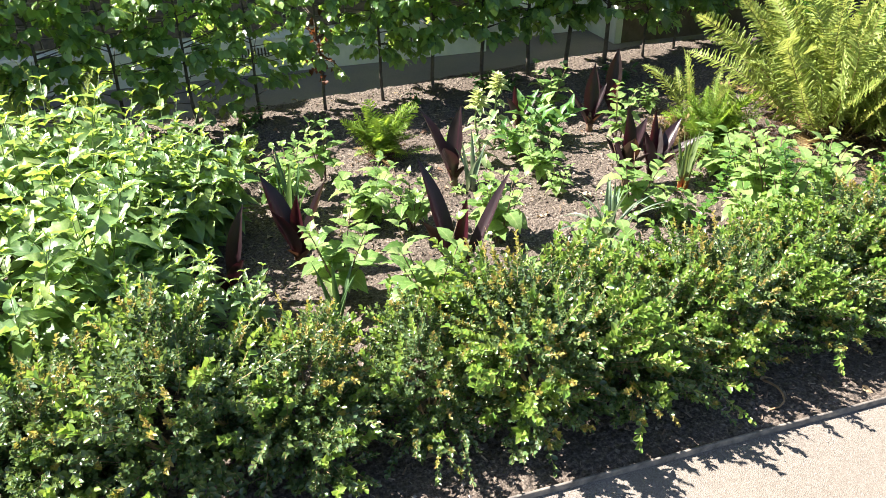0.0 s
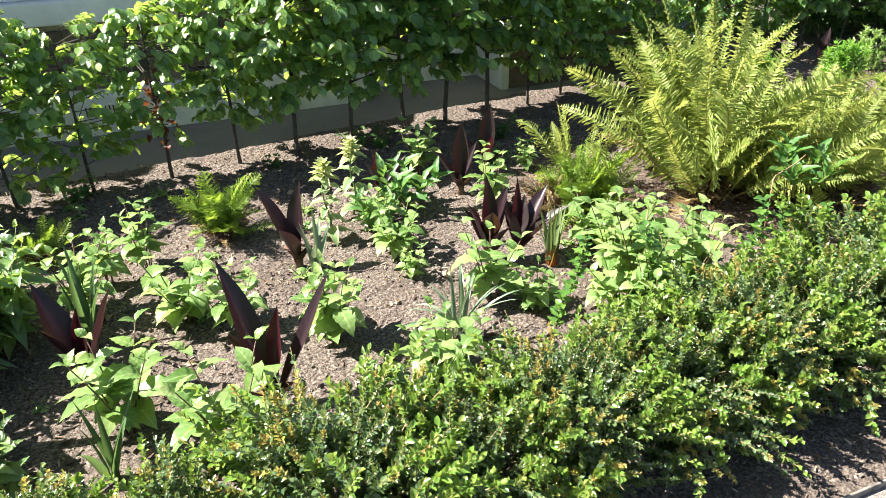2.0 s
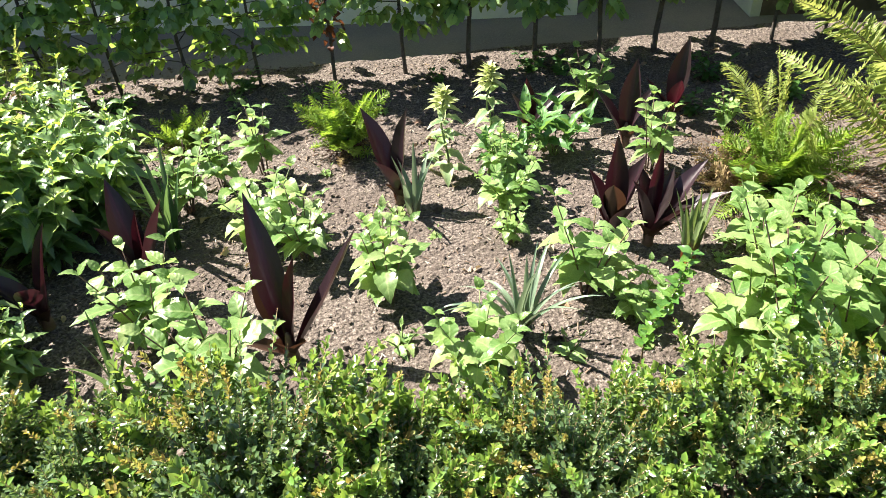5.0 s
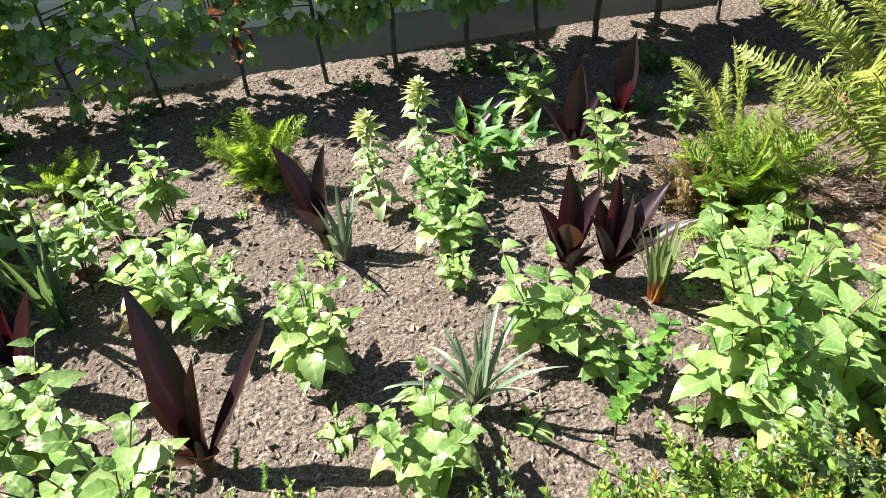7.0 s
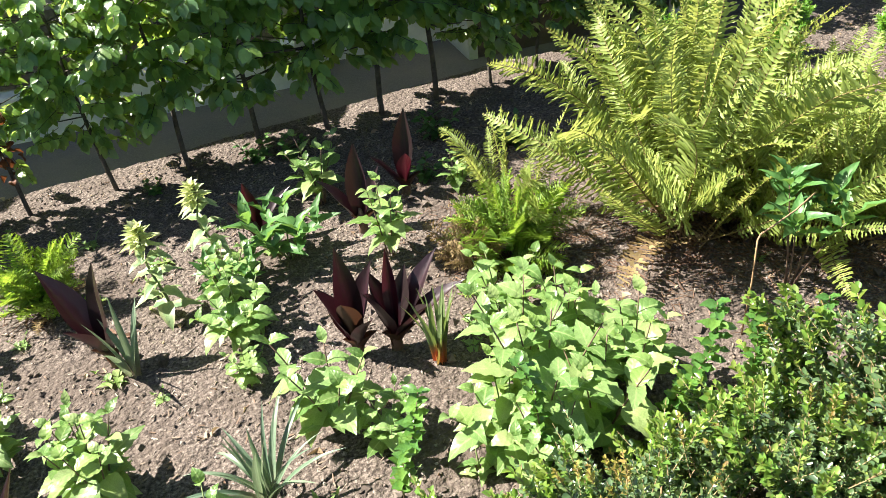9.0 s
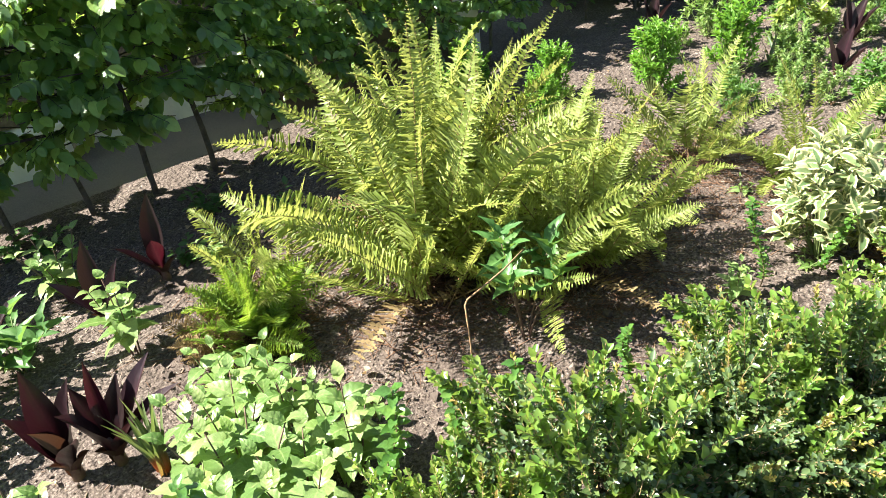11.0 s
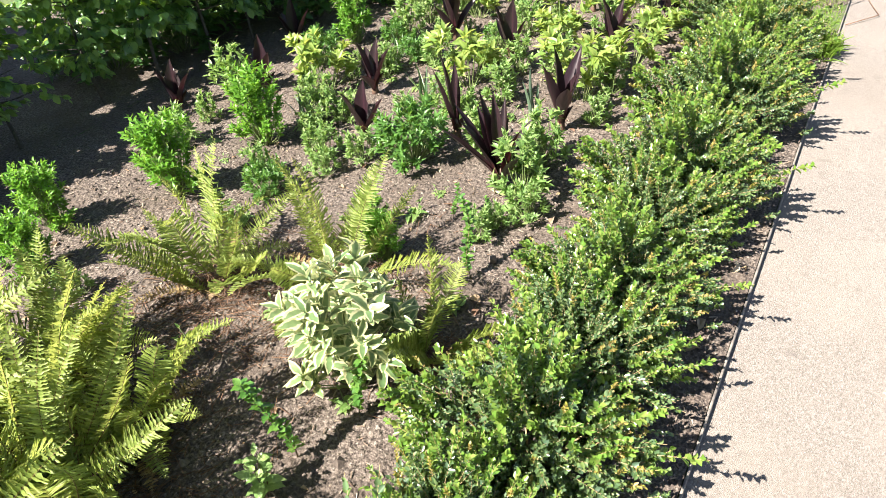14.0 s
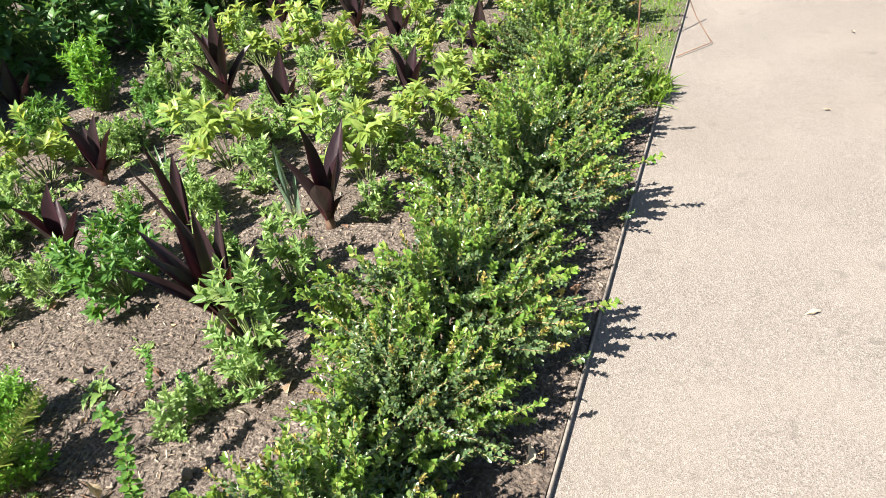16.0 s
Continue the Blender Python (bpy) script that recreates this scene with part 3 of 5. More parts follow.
def roof_mesh(x0, x1, y0, z0, eave):
    V = [(x0, y0, z0), (x1, y0, z0), (x1, 5.95, eave + 0.9), (x0, 5.95, eave + 0.9), (x1, 8.1, eave), (x0, 8.1, eave)]
    V += [(x, y, z - 0.06) for x, y, z in V]
    F = [(0, 1, 2, 3), (3, 2, 4, 5), (7, 6, 9, 8), (8, 9, 11, 10), (0, 6, 7, 1), (5, 4, 10, 11)]
    T = [(1, 7, 8), (1, 8, 2), (2, 8, 10), (2, 10, 4), (0, 3, 9), (0, 9, 6), (3, 5, 11), (3, 11, 9)]
    return mesh_of("roof", np.array(V), [np.array(F), np.array(T)], SLATE, smooth=False)


# roofs and gable are added unseen, closing the wall tops set for the shadow
part("roof", roof_mesh(-5.1, WIN_L - 0.002, WALL_Y + 0.01, TALL, TALL), house, label="added unseen grey slate roof of the raised part")
part("roof", roof_mesh(WIN_L + 0.002, LOW_X, WALL_Y + 0.01, EAVE, EAVE), house, label="added low grey slate roof, unseen")
part("roof", roof_mesh(LOW_X + 0.002, STEP_X, WALL_Y + 0.01, LOW, LOW), house, label="added low grey slate roof, unseen")
part("gable", box_mesh("gable", LOW_X - 0.2, WALL_Y + 0.241, LOW - 0.1, LOW_X - 0.001, 7.75, EAVE - 0.001, MORTAR), house)
part("roof", roof_mesh(STEP_X + 0.002, END_X + 0.08, BACK_Y + 0.01, BACK_H, BACK_H), house, label="added low grey slate roof, unseen")

# white plinth with a sloped top, and its vents
def plinth_mesh(x0, x1, wy):
    sec = [(wy + 0.012, -0.1), (wy - 0.05, -0.1), (wy - 0.05, 0.235), (wy - 0.042, 0.25), (wy + 0.012, 0.278)]
    xs = np.linspace(x0, x1, 60)
    V = [(x, y + 0.002 * noise.noise((x * 3, z * 9, 0)), z) for x in xs for y, z in sec]
    F = [(5 * i + k, 5 * i + k + 1, 5 * i + k + 6, 5 * i + k + 5) for i in range(59) for k in range(4)]
    return mesh_of("plinth", np.array(V), np.array(F), PAINT, smooth=False)


plinth = tagged(part("plinth", plinth_mesh(-5, STEP_X, WALL_Y)), "white painted plinth along the foot of the wall", "plinth", kind="structure")

tagged(part("plinth_return", plinth_mesh(STEP_X, 3.775, BACK_Y)), "white painted plinth along the set-back wall", "plinth", kind="structure")


def air_vent(x):
    v = tagged(new("air_vent"), "dark slotted air vent set in the white plinth", "vent", "vents in the plinth")
    v.matrix_basis = pose(x, WALL_Y - 0.052, 0.15)
    part("vent_frame", box_mesh("vent_frame", -0.115, -0.004, -0.04, 0.115, 0.004, 0.04, PAINT, 0.002), v)
    # solid dark strips stand in for the shade inside the vent openings
    slot_shade = box_mesh("slot_shade", -0.005, -0.0065, -0.03, 0.005, -0.003, 0.03, DARK_RENDER)
    for i in range(9):
        part("slot_shade", slot_shade, v, pose(-0.092 + i * 0.023, 0, 0))


for x in (-1.2, 1.0, 2.1):
    air_vent(x)

# window: sill, casing, sash, panes
win = tagged(new("window_1"), "white painted sash window with a deep sill", "window", kind="structure")
part("sill", box_mesh("sill", WIN_L - 0.20, WALL_Y - 0.11, 0.70, WIN_R + 0.20, WALL_Y + 0.10, 0.835, PAINT, 0.012), win)
part("sill_step", box_mesh("sill_step", WIN_L - 0.13, WALL_Y - 0.03, 0.837, WIN_R + 0.13, WALL_Y + 0.12, 0.90, PAINT, 0.006), win)
for a, b in ((WIN_L - 0.14, WIN_L + 0.03), (WIN_R - 0.03, WIN_R + 0.14)):
    part("casing", box_mesh("casing", a, WALL_Y - 0.022, 0.903, b, WALL_Y + 0.14, WIN_T + 0.06, PAINT, 0.008), win)
part("head", box_mesh("head", WIN_L + 0.031, WALL_Y - 0.02, WIN_T - 0.03, WIN_R - 0.031, WALL_Y + 0.14, WIN_T + 0.06, PAINT, 0.008), win)
for z0, z1 in ((0.903, 0.985), (1.27, 1.32), (1.59, 1.648)):
    part("sash_rail", box_mesh("sash_rail", WIN_L + 0.032, WALL_Y + 0.05, z0, WIN_R - 0.032, WALL_Y + 0.095, z1, PAINT, 0.005), win)
for x in (WIN_L + 0.033, 0.29, WIN_R - 0.073):
    part("sash_stile", box_mesh("sash_stile", x, WALL_Y + 0.048, 0.986, x + 0.04, WALL_Y + 0.093, 1.589, PAINT, 0.005), win)
for x0, x1 in ((WIN_L + 0.05, 0.29), (0.33, WIN_R - 0.05)):
    p = part("pane", box_mesh("pane", x0, WALL_Y + 0.068, 0.95, x1, WALL_Y + 0.073, 1.60, GLASS), win)
    p.visible_shadow = False

# low projecting bay with a white coping
bay = tagged(new("bay_base"), "low dark rendered bay base with white coping", "wall", kind="structure")
part("pale_return", box_mesh("pale_return", 3.78, 3.83, -0.1, 3.84, BACK_Y - 0.001, 0.60, PALE_RENDER, 0.004), bay)
part("front", box_mesh("front", 3.842, 3.845, -0.1, 5.2, 3.97, 0.60, DARK_RENDER, 0.004), bay)
part("coping", box_mesh("coping", 3.76, 3.80, 0.603, 5.2, 3.967, 0.655, PAINT, 0.01), bay)
part("upper_wall", box_mesh("upper_wall", 3.80, 3.97, 0.603, 5.2, BACK_Y - 0.002, 1.13, MORTAR), bay)
part("flat_roof", box_mesh("flat_roof", 3.76, 3.93, 1.133, 5.24, BACK_Y - 0.002, 1.17, SLATE, 0.006), bay)
part("end_post", box_mesh("end_post", 5.203, 3.79, -0.1, 5.36, BACK_Y - 0.002, 0.72, PAINT, 0.01), bay)

# ---- plants: makers ----
def hedge_bush(seed, wide, deep, tall, fresh, bronzed):
    """A small-leaved clipped bush: branched stems, glossy old leaves, bright and bronzed young shoots."""
    rng = np.random.default_rng(seed)
    ob = plant("hedge_bush", 0, 0, 0, "dense small-leaved green hedge bush beside the path", "hedge", "low hedge along the path")
    n = 640
    v = unit(rng.normal(size=(n, 3)))
    v[:, 2] = np.abs(v[:, 2]) * 1.1 - 0.12
    r = rng.uniform(0.4, 1.0, n) ** 0.6
    lump = 1 + 0.24 * np.sin(v[:, 0] * 5 + seed) + 0.18 * np.sin(v[:, 1] * 7 + 2 * seed) + 0.10 * np.sin(v[:, 2] * 11 + 3 * seed)
    st = v * r[:, None] * lump[:, None] * np.array([wide, deep, tall]) * 0.74 + np.array([0, 0, tall * 0.26])
    st[:, 2] = np.maximum(st[:, 2], 0.03)
    ax = unit(v * np.array([1, 1, 0.7])) + np.array([0, 0, 0.35]) + rng.normal(0, 0.4, (n, 3))
    old, tw = shoots(rng, st, ax, rng.uniform(0.06, 0.14, n), 19, SMALL, 0.0245, 0.66, 60, 0.5)
    # young shoots stand in patches, not all over
    outer = np.where((r * lump > 0.82) & (v[:, 2] > 0.0))[0]
    patch = np.sin(v[:, 0] * 4.3 + seed * 1.7) + np.sin(v[:, 1] * 5.1 + seed) + np.sin(v[:, 2] * 6 + seed * 2.3)
    order = outer[np.argsort(patch[outer] + rng.normal(0, 1.6, len(outer)))]
    m = min(fresh, len(order) // 2)
    pick, tan = order[-m:], order[:bronzed]
    new_l, tw2 = shoots(rng, st[pick] + unit(ax[pick]) * 0.06, ax[pick] + np.array([0, 0, 0.25]), rng.uniform(0.06, 0.16, m), 15, SMALL, 0.031, 0.66, 52, 0.4)
    tan_l, tw4 = shoots(rng, st[tan] + unit(ax[tan]) * 0.08, ax[tan] + np.array([0, 0, 0.15]), rng.uniform(0.03, 0.09, len(tan)), 13, SMALL, 0.018, 0.62, 52, 0.4)
    q = 34
    aq = rng.uniform(0, 6.28, q)
    vq = np.stack([np.cos(aq), np.sin(aq), rng.uniform(0.0, 1.3, q)], 1)
    sq = unit(vq) * np.array([wide, deep, tall]) * 0.62 + np.array([0, 0, 0.06])
    spray, tw3 = shoots(rng, sq, vq * [0.9, 1.5, 0.6] + rng.normal(0, 0.38, (q, 3)), rng.uniform(0.10, 0.32, q), 28, SMALL, 0.026, 0.66, 55, 0.5)
    old = merge([old, spray])
    part("foliage", mesh_of("foliage", old[0], old[1], HEDGE_LEAF, old[2]), ob)
    part("new_growth", mesh_of("new_growth", new_l[0], new_l[1], NEW_LEAF, new_l[2]), ob, label="bright green new shoots")
    part("new_growth", mesh_of("new_growth", tan_l[0], tan_l[1], TAN_LEAF, tan_l[2]), ob, label="bronzed orange-tan shoot tips")
    T = merge([tw, tw2, tw3, tw4])
    stems = []
    for i in range(9):
        a = i / 9 * 6.28 + rng.uniform(-0.3, 0.3)
        top = np.array([math.cos(a) * wide * 0.5, math.sin(a) * deep * 0.5, tall * rng.uniform(0.5, 0.8)])
        foot = np.array([math.cos(a) * 0.02, math.sin(a) * 0.02, -0.02])
        stems.append(rods(ROD5, np.array([foot]), np.array([top - foot]), 0.005, np.linalg.norm(top - foot)))
    part("branching", mesh_of("branching", *merge([T] + stems)[:2], HEDGE_TWIG), ob, label="thin tan twigs")
    return ob


def long_sprig(seed, lean=0.2, tall=0.4, leaves=58, size=0.042):
    """One upright glossy shoot that stands out of the hedge."""
    rng = np.random.default_rng(seed)
    ob = plant("tall_shoot", 0, 0, 0, "upright glossy green holly shoot growing from the soil", "shoot", "upright shoots by the hedge")
    P = np.array([(lean * tall * (i / 8) ** 1.5, 0.02 * math.sin(i * 0.8), tall * i / 8) for i in range(9)])
    V, F = tube(P, np.linspace(0.003, 0.0012, 9), 5)
    part("stem", mesh_of("stem", V, F, TWIG), ob)
    t = blade(4, OVAL, 0.3, 0.35, 0.25)
    s = np.linspace(0.12, 1, leaves)
    o = np.stack([np.interp(s * 8, range(9), P[:, k]) for k in range(3)], 1)
    phi = np.arange(leaves) * 2.4
    d = np.stack([np.cos(phi), np.sin(phi), np.full(leaves, 0.5)], 1) + rng.normal(0, 0.2, (leaves, 3))
    L = spread(t, o, d, np.tile([0, 0, 1.0], (leaves, 1)) + rng.normal(0, 0.2, (leaves, 3)), size * 0.62, size * rng.uniform(0.7, 1.1, leaves))
    part("foliage", mesh_of("foliage", *L[:2], HOLLY_LEAF, L[2]), ob)
    return ob


def beech(seed, tall, bottom, dead=False, full=1.0):
    """A young tree of a trained row: thin trunk, side branches, round leaves."""
    rng = np.random.default_rng(seed)
    ob = plant("beech_tree", 0, 0, 0, "slim young beech tree in a trained row", "tree", "row of young trees")
    P = np.array([(0.008 * math.sin(i * 0.9 + seed), 0.006 * math.sin(i * 1.3), -0.02 + tall * 0.95 * i / 9) for i in range(10)])
    V, F = tube(P, np.linspace(0.012, 0.004, 10), 7)
    part("trunk", mesh_of("trunk", V, F, BARK), ob)
    n = int(88 * full * (tall - bottom) / 0.75)
    z = bottom + (tall - bottom) * rng.uniform(0, 1, n) ** 0.72
    a = rng.uniform(0, 6.28, n)
    reach = rng.uniform(0.03, 0.24, n) * (1 - 0.35 * ((z - bottom) / (tall - bottom)) ** 2)
    st = np.stack([np.cos(a) * reach * 1.1, np.sin(a) * reach * 0.7 - 0.01, z], 1)
    ax = np.stack([np.cos(a), np.sin(a) * 0.6 - 0.15, rng.uniform(-0.45, 0.35, n)], 1) + rng.normal(0, 0.22, (n, 3))
    t = blade(4, OVAL, 0.35, 0.12, 0.12)
    lv, tw = shoots(rng, st, ax, rng.uniform(0.09, 0.18, n), 12, t, 0.062, 0.78, 62, 0.85, 0.66, 0.75)
    part("crown", mesh_of("crown", *lv[:2], BEECH_LEAF, lv[2]), ob)
    m = 26
    zb = rng.uniform(bottom, tall * 0.9, m)
    ab = rng.uniform(0, 6.28, m)
    o = np.stack([np.interp(zb, P[:, 2], P[:, 0]), np.interp(zb, P[:, 2], P[:, 1]), zb], 1)
    d = np.stack([np.cos(ab), np.sin(ab), np.full(m, 0.25)], 1)
    limb = rods(ROD5, o, d, 0.0035, rng.uniform(0.15, 0.27, m))
    part("branching", mesh_of("branching", *merge([tw, limb])[:2], BARK), ob)
    if dead:
        k = 60
        o = np.array([0, 0, bottom + 0.1]) + rng.normal(0, (0.05, 0.05, 0.09), (k, 3))
        d = rng.normal(0, 1, (k, 3)) + np.array([0, 0, -0.8])
        B = spread(blade(3, OVAL, 0.7, 0.5, 0.3), o, d, rng.normal(size=(k, 3)), 0.04, 0.055)
        part("withered_foliage", mesh_of("withered_foliage", *B[:2], BROWN_LEAF, B[2]), ob, label="withered red-brown leaves")
    return ob


def sucker(seed):
    """Low leafy regrowth at a tree's foot."""
    rng = np.random.default_rng(seed)
    ob = plant("leafy_seedling", 0, 0, 0, "low leafy green seedling under the trees", "seedling", "seedlings under the trees")
    n = 9
    a = rng.uniform(0, 6.28, n)
    ax = np.stack([np.cos(a), np.sin(a), rng.uniform(0.6, 1.6, n)], 1)
    lv, tw = shoots(rng, np.tile([0, 0, 0.0], (n, 1)) + rng.normal(0, 0.02, (n, 3)) * [1, 1, 0], ax, rng.uniform(0.08, 0.16, n), 7, blade(4, OVAL, 0.4, 0.15, 0.1), 0.05, 0.65, 65, 0.9, 0.4)
    # leaf colour already carries the shade under the tree row
    part("foliage", mesh_of("foliage", *lv[:2], SHADE_TONED_LEAF, lv[2]), ob)
    part("stemwork", mesh_of("stemwork", *tw[:2], RED_STEM), ob)
    return ob


def leaf_meshes(name, mat, length, aspect, profile, count=4, rows=7, droop=0.7, fold=0.22, wave=0.1):
    """A few leaves that differ a little, for plants whose leaves are parts of their own."""
    out = []
    for i in range(count):
        V, F, U = blade(rows, profile, droop * (0.6 + 0.3 * i), fold * (0.6 + 0.3 * i), wave)
        V = V * np.array([length * aspect * (1 + 0.06 * i), length, length])
        tooth = 1 + 0.03 * np.where(np.arange(len(V)) // 3 % 2 == 0, 1, -1)
        V[:, 0] *= np.where(np.arange(len(V)) % 3 == 1, 1, tooth)
        out.append(mesh_of(name, V, F, mat, U))
    return out


YOUNG = leaf_meshes("leaf", YOUNG_LEAF, 0.108, 0.52, TAPERED, rows=12, droop=0.95, fold=0.15, wave=0.07)
BROAD = leaf_meshes("leaf", MASS_LEAF, 0.182, 0.37, HEART, rows=10, droop=0.95, fold=0.28, wave=0.10)
DEEP = leaf_meshes("leaf", PEONY_LEAF, 0.13, 0.30, LANCE, droop=0.5)
TIPS = leaf_meshes("leaf", TIP_LEAF, 0.165, 0.30, LANCE, rows=7, droop=0.8, fold=0.3, wave=0.1)
LIME = leaf_meshes("leaf", YOUNG_LEAF, 0.06, 0.5, POINTED)


def herb(seed, name, label, group, meshes, stems, tall, pairs, spread_out, stem_mat, small_top=0.45, first=0.2, size=1.0, tops=None):
    """A herb of several stems with pairs of leaves, each leaf a part."""
    rng = np.random.default_rng(seed)
    ob = plant(name, 0, 0, 0, label, "plant", group)
    for s in range(stems):
        a = s / stems * 6.28 + rng.uniform(-0.4, 0.4)
        lean = spread_out * rng.uniform(0.45, 1.0) * (0.0 if stems == 1 else 1.0)
        h = tall * rng.uniform(0.72, 1.0)
        out = np.array([math.cos(a), math.sin(a), 0])
        P = np.array([out * (0.012 + lean * (i / 6) ** 1.3) + np.array([0, 0, h * i / 6]) for i in range(7)])
        V, F = tube(P, np.linspace(0.0034, 0.0014, 7), 5)
        part("stem", mesh_of("stem", V, F, stem_mat), ob)
        for p in range(pairs):
            f = first + (1 - first) * p / max(1, pairs - 1)
            o = np.array([np.interp(f * 6, range(7), P[:, k]) for k in range(3)])
            turn = p * 1.57 + a + rng.uniform(-0.3, 0.3)
            grow = size * (1.0 - (1 - small_top) * max(0.0, (f - 0.55) / 0.45)) * rng.uniform(0.8, 1.12)
            for side in (0, 1):
                yaw = turn + side * math.pi + rng.uniform(-0.25, 0.25)
                pitch = radians(rng.uniform(8, 30) + 38 * max(0.0, (f - 0.6) / 0.4))
                m = Matrix.Translation(o) @ Matrix.Rotation(yaw, 4, "Z") @ Matrix.Rotation(pitch, 4, "X") @ Matrix.Rotation(rng.uniform(-0.35, 0.35), 4, "Y") @ Matrix.Scale(grow, 4)
                part("leaf", (tops if tops and f > 0.92 else meshes)[rng.integers(len(meshes))], ob, m)
    return ob


def strap_leaf(name, length, width, lean, bend, mat, profile=STRAP, fold=0.5, rows=12, twist=0.0, curl=0.0):
    """A long leaf that rises from the ground at an angle from upright and bends over."""
    s = np.linspace(0, 1, rows + 1)
    ang = lean + bend * s ** 1.6
    st = length / rows
    y = np.concatenate([[0], np.cumsum(np.sin((ang[1:] + ang[:-1]) / 2) * st)])
    z = np.concatenate([[0], np.cumsum(np.cos((ang[1:] + ang[:-1]) / 2) * st)])
    V, UV = [], []
    for i in range(rows + 1):
        w = profile(s[i]) * width
        f = fold * (1 - 0.55 * s[i]) + curl * math.sin(s[i] * 9)
        nrm = np.array([0, -math.cos(ang[i]), math.sin(ang[i])])
        c, sn = math.cos(twist * s[i]), math.sin(twist * s[i])
        side = np.array([c, sn * -nrm[1], sn * nrm[2]])
        mid = np.array([0, y[i], z[i]])
        for q in (-1, -0.5, 0, 0.5, 1):
            V.append(mid + side * q * w * math.cos(f * 0.8) + nrm * (abs(q) ** 1.4) * w * math.sin(f) * 1.2)
            UV.append((q / 2 + 0.5, s[i]))
    F = [(5 * i + k, 5 * i + k + 1, 5 * i + k + 6, 5 * i + k + 5) for i in range(rows) for k in range(4)]
    return mesh_of(name, np.array(V), np.array(F), mat, np.array(UV))


def canna(x, y, leaves, sheath=True, label="dark burgundy broad-leaved plant rising from bare soil"):
    """leaves: length, width, way it leans (degrees, 0 is +x), lean and bend in degrees, colour."""
    ob = plant("burgundy_plant", x, y, 0, label, "plant", "burgundy plants in the bed")
    for i, (ln, wd, az, lean, bend, mat) in enumerate(leaves):
        me = strap_leaf("leaf", ln, wd * 1.1, radians(lean), radians(bend), mat, PADDLE, 0.8, 14, 0.3 * (-1) ** i, 0.09)
        a = radians(az)
        part("leaf", me, ob, Matrix.Translation((0.012 * math.cos(a), 0.012 * math.sin(a), 0.02 + 0.012 * (i % 4))) @ Matrix.Rotation(a - math.pi / 2, 4, "Z"))
    V, F = tube(np.array([(0, 0, -0.02), (0.002, 0, 0.03), (0, 0.003, 0.08), (0, 0, 0.11)]), np.array([0.022, 0.019, 0.014, 0.006]), 9)
    part("stem", mesh_of("stem", V, F, RED_STEM), ob)
    if sheath:
        for k in range(3):
            me = strap_leaf("sheath", 0.10 + 0.02 * k, 0.05, radians(8 + 8 * k), radians(25), SHEATH, PADDLE, 1.1, 8)
            part("sheath", me, ob, Matrix.Rotation(k * 2.1, 4, "Z"), label="papery brown leaf sheath")
    return ob


def random_canna(seed, x, y, tall, n=5, wide=0.085, red=0):
    rng = np.random.default_rng(seed)
    L = []
    for i in range(n):
        f = i / max(1, n - 1)
        L.append((tall * (1.05 - 0.35 * f) * rng.uniform(0.9, 1.1), wide * rng.uniform(0.75, 1.1), i * 137 + rng.uniform(-25, 25), 4 + 30 * f + rng.uniform(-3, 5), rng.uniform(-4, 16), RED_LEAF if i < red else CANNA_LEAF))
    return canna(x, y, L)


def strap_tuft(x, y, seed, n, length, width, spread_deg, bend, mat, label, fold=0.5):
    rng = np.random.default_rng(seed)
    ob = plant("strap_leaved_plant", x, y, 0, label, "plant", "strap-leaved plants")
    for i in range(n):
        f = (i + 0.5) / n
        me = strap_leaf("leaf", length * rng.uniform(0.7, 1.05), width * rng.uniform(0.8, 1.15), radians(spread_deg * f + rng.uniform(-3, 4)), radians(bend * f * rng.uniform(0.6, 1.3) + 4), mat, STRAP, fold, 10, rng.uniform(-0.5, 0.5))
        a = i * 2.4 + rng.uniform(-0.3, 0.3)
        part("leaf", me, ob, Matrix.Translation((0.014 * math.cos(a), 0.014 * math.sin(a), 0)) @ Matrix.Rotation(a, 4, "Z"))
    return ob


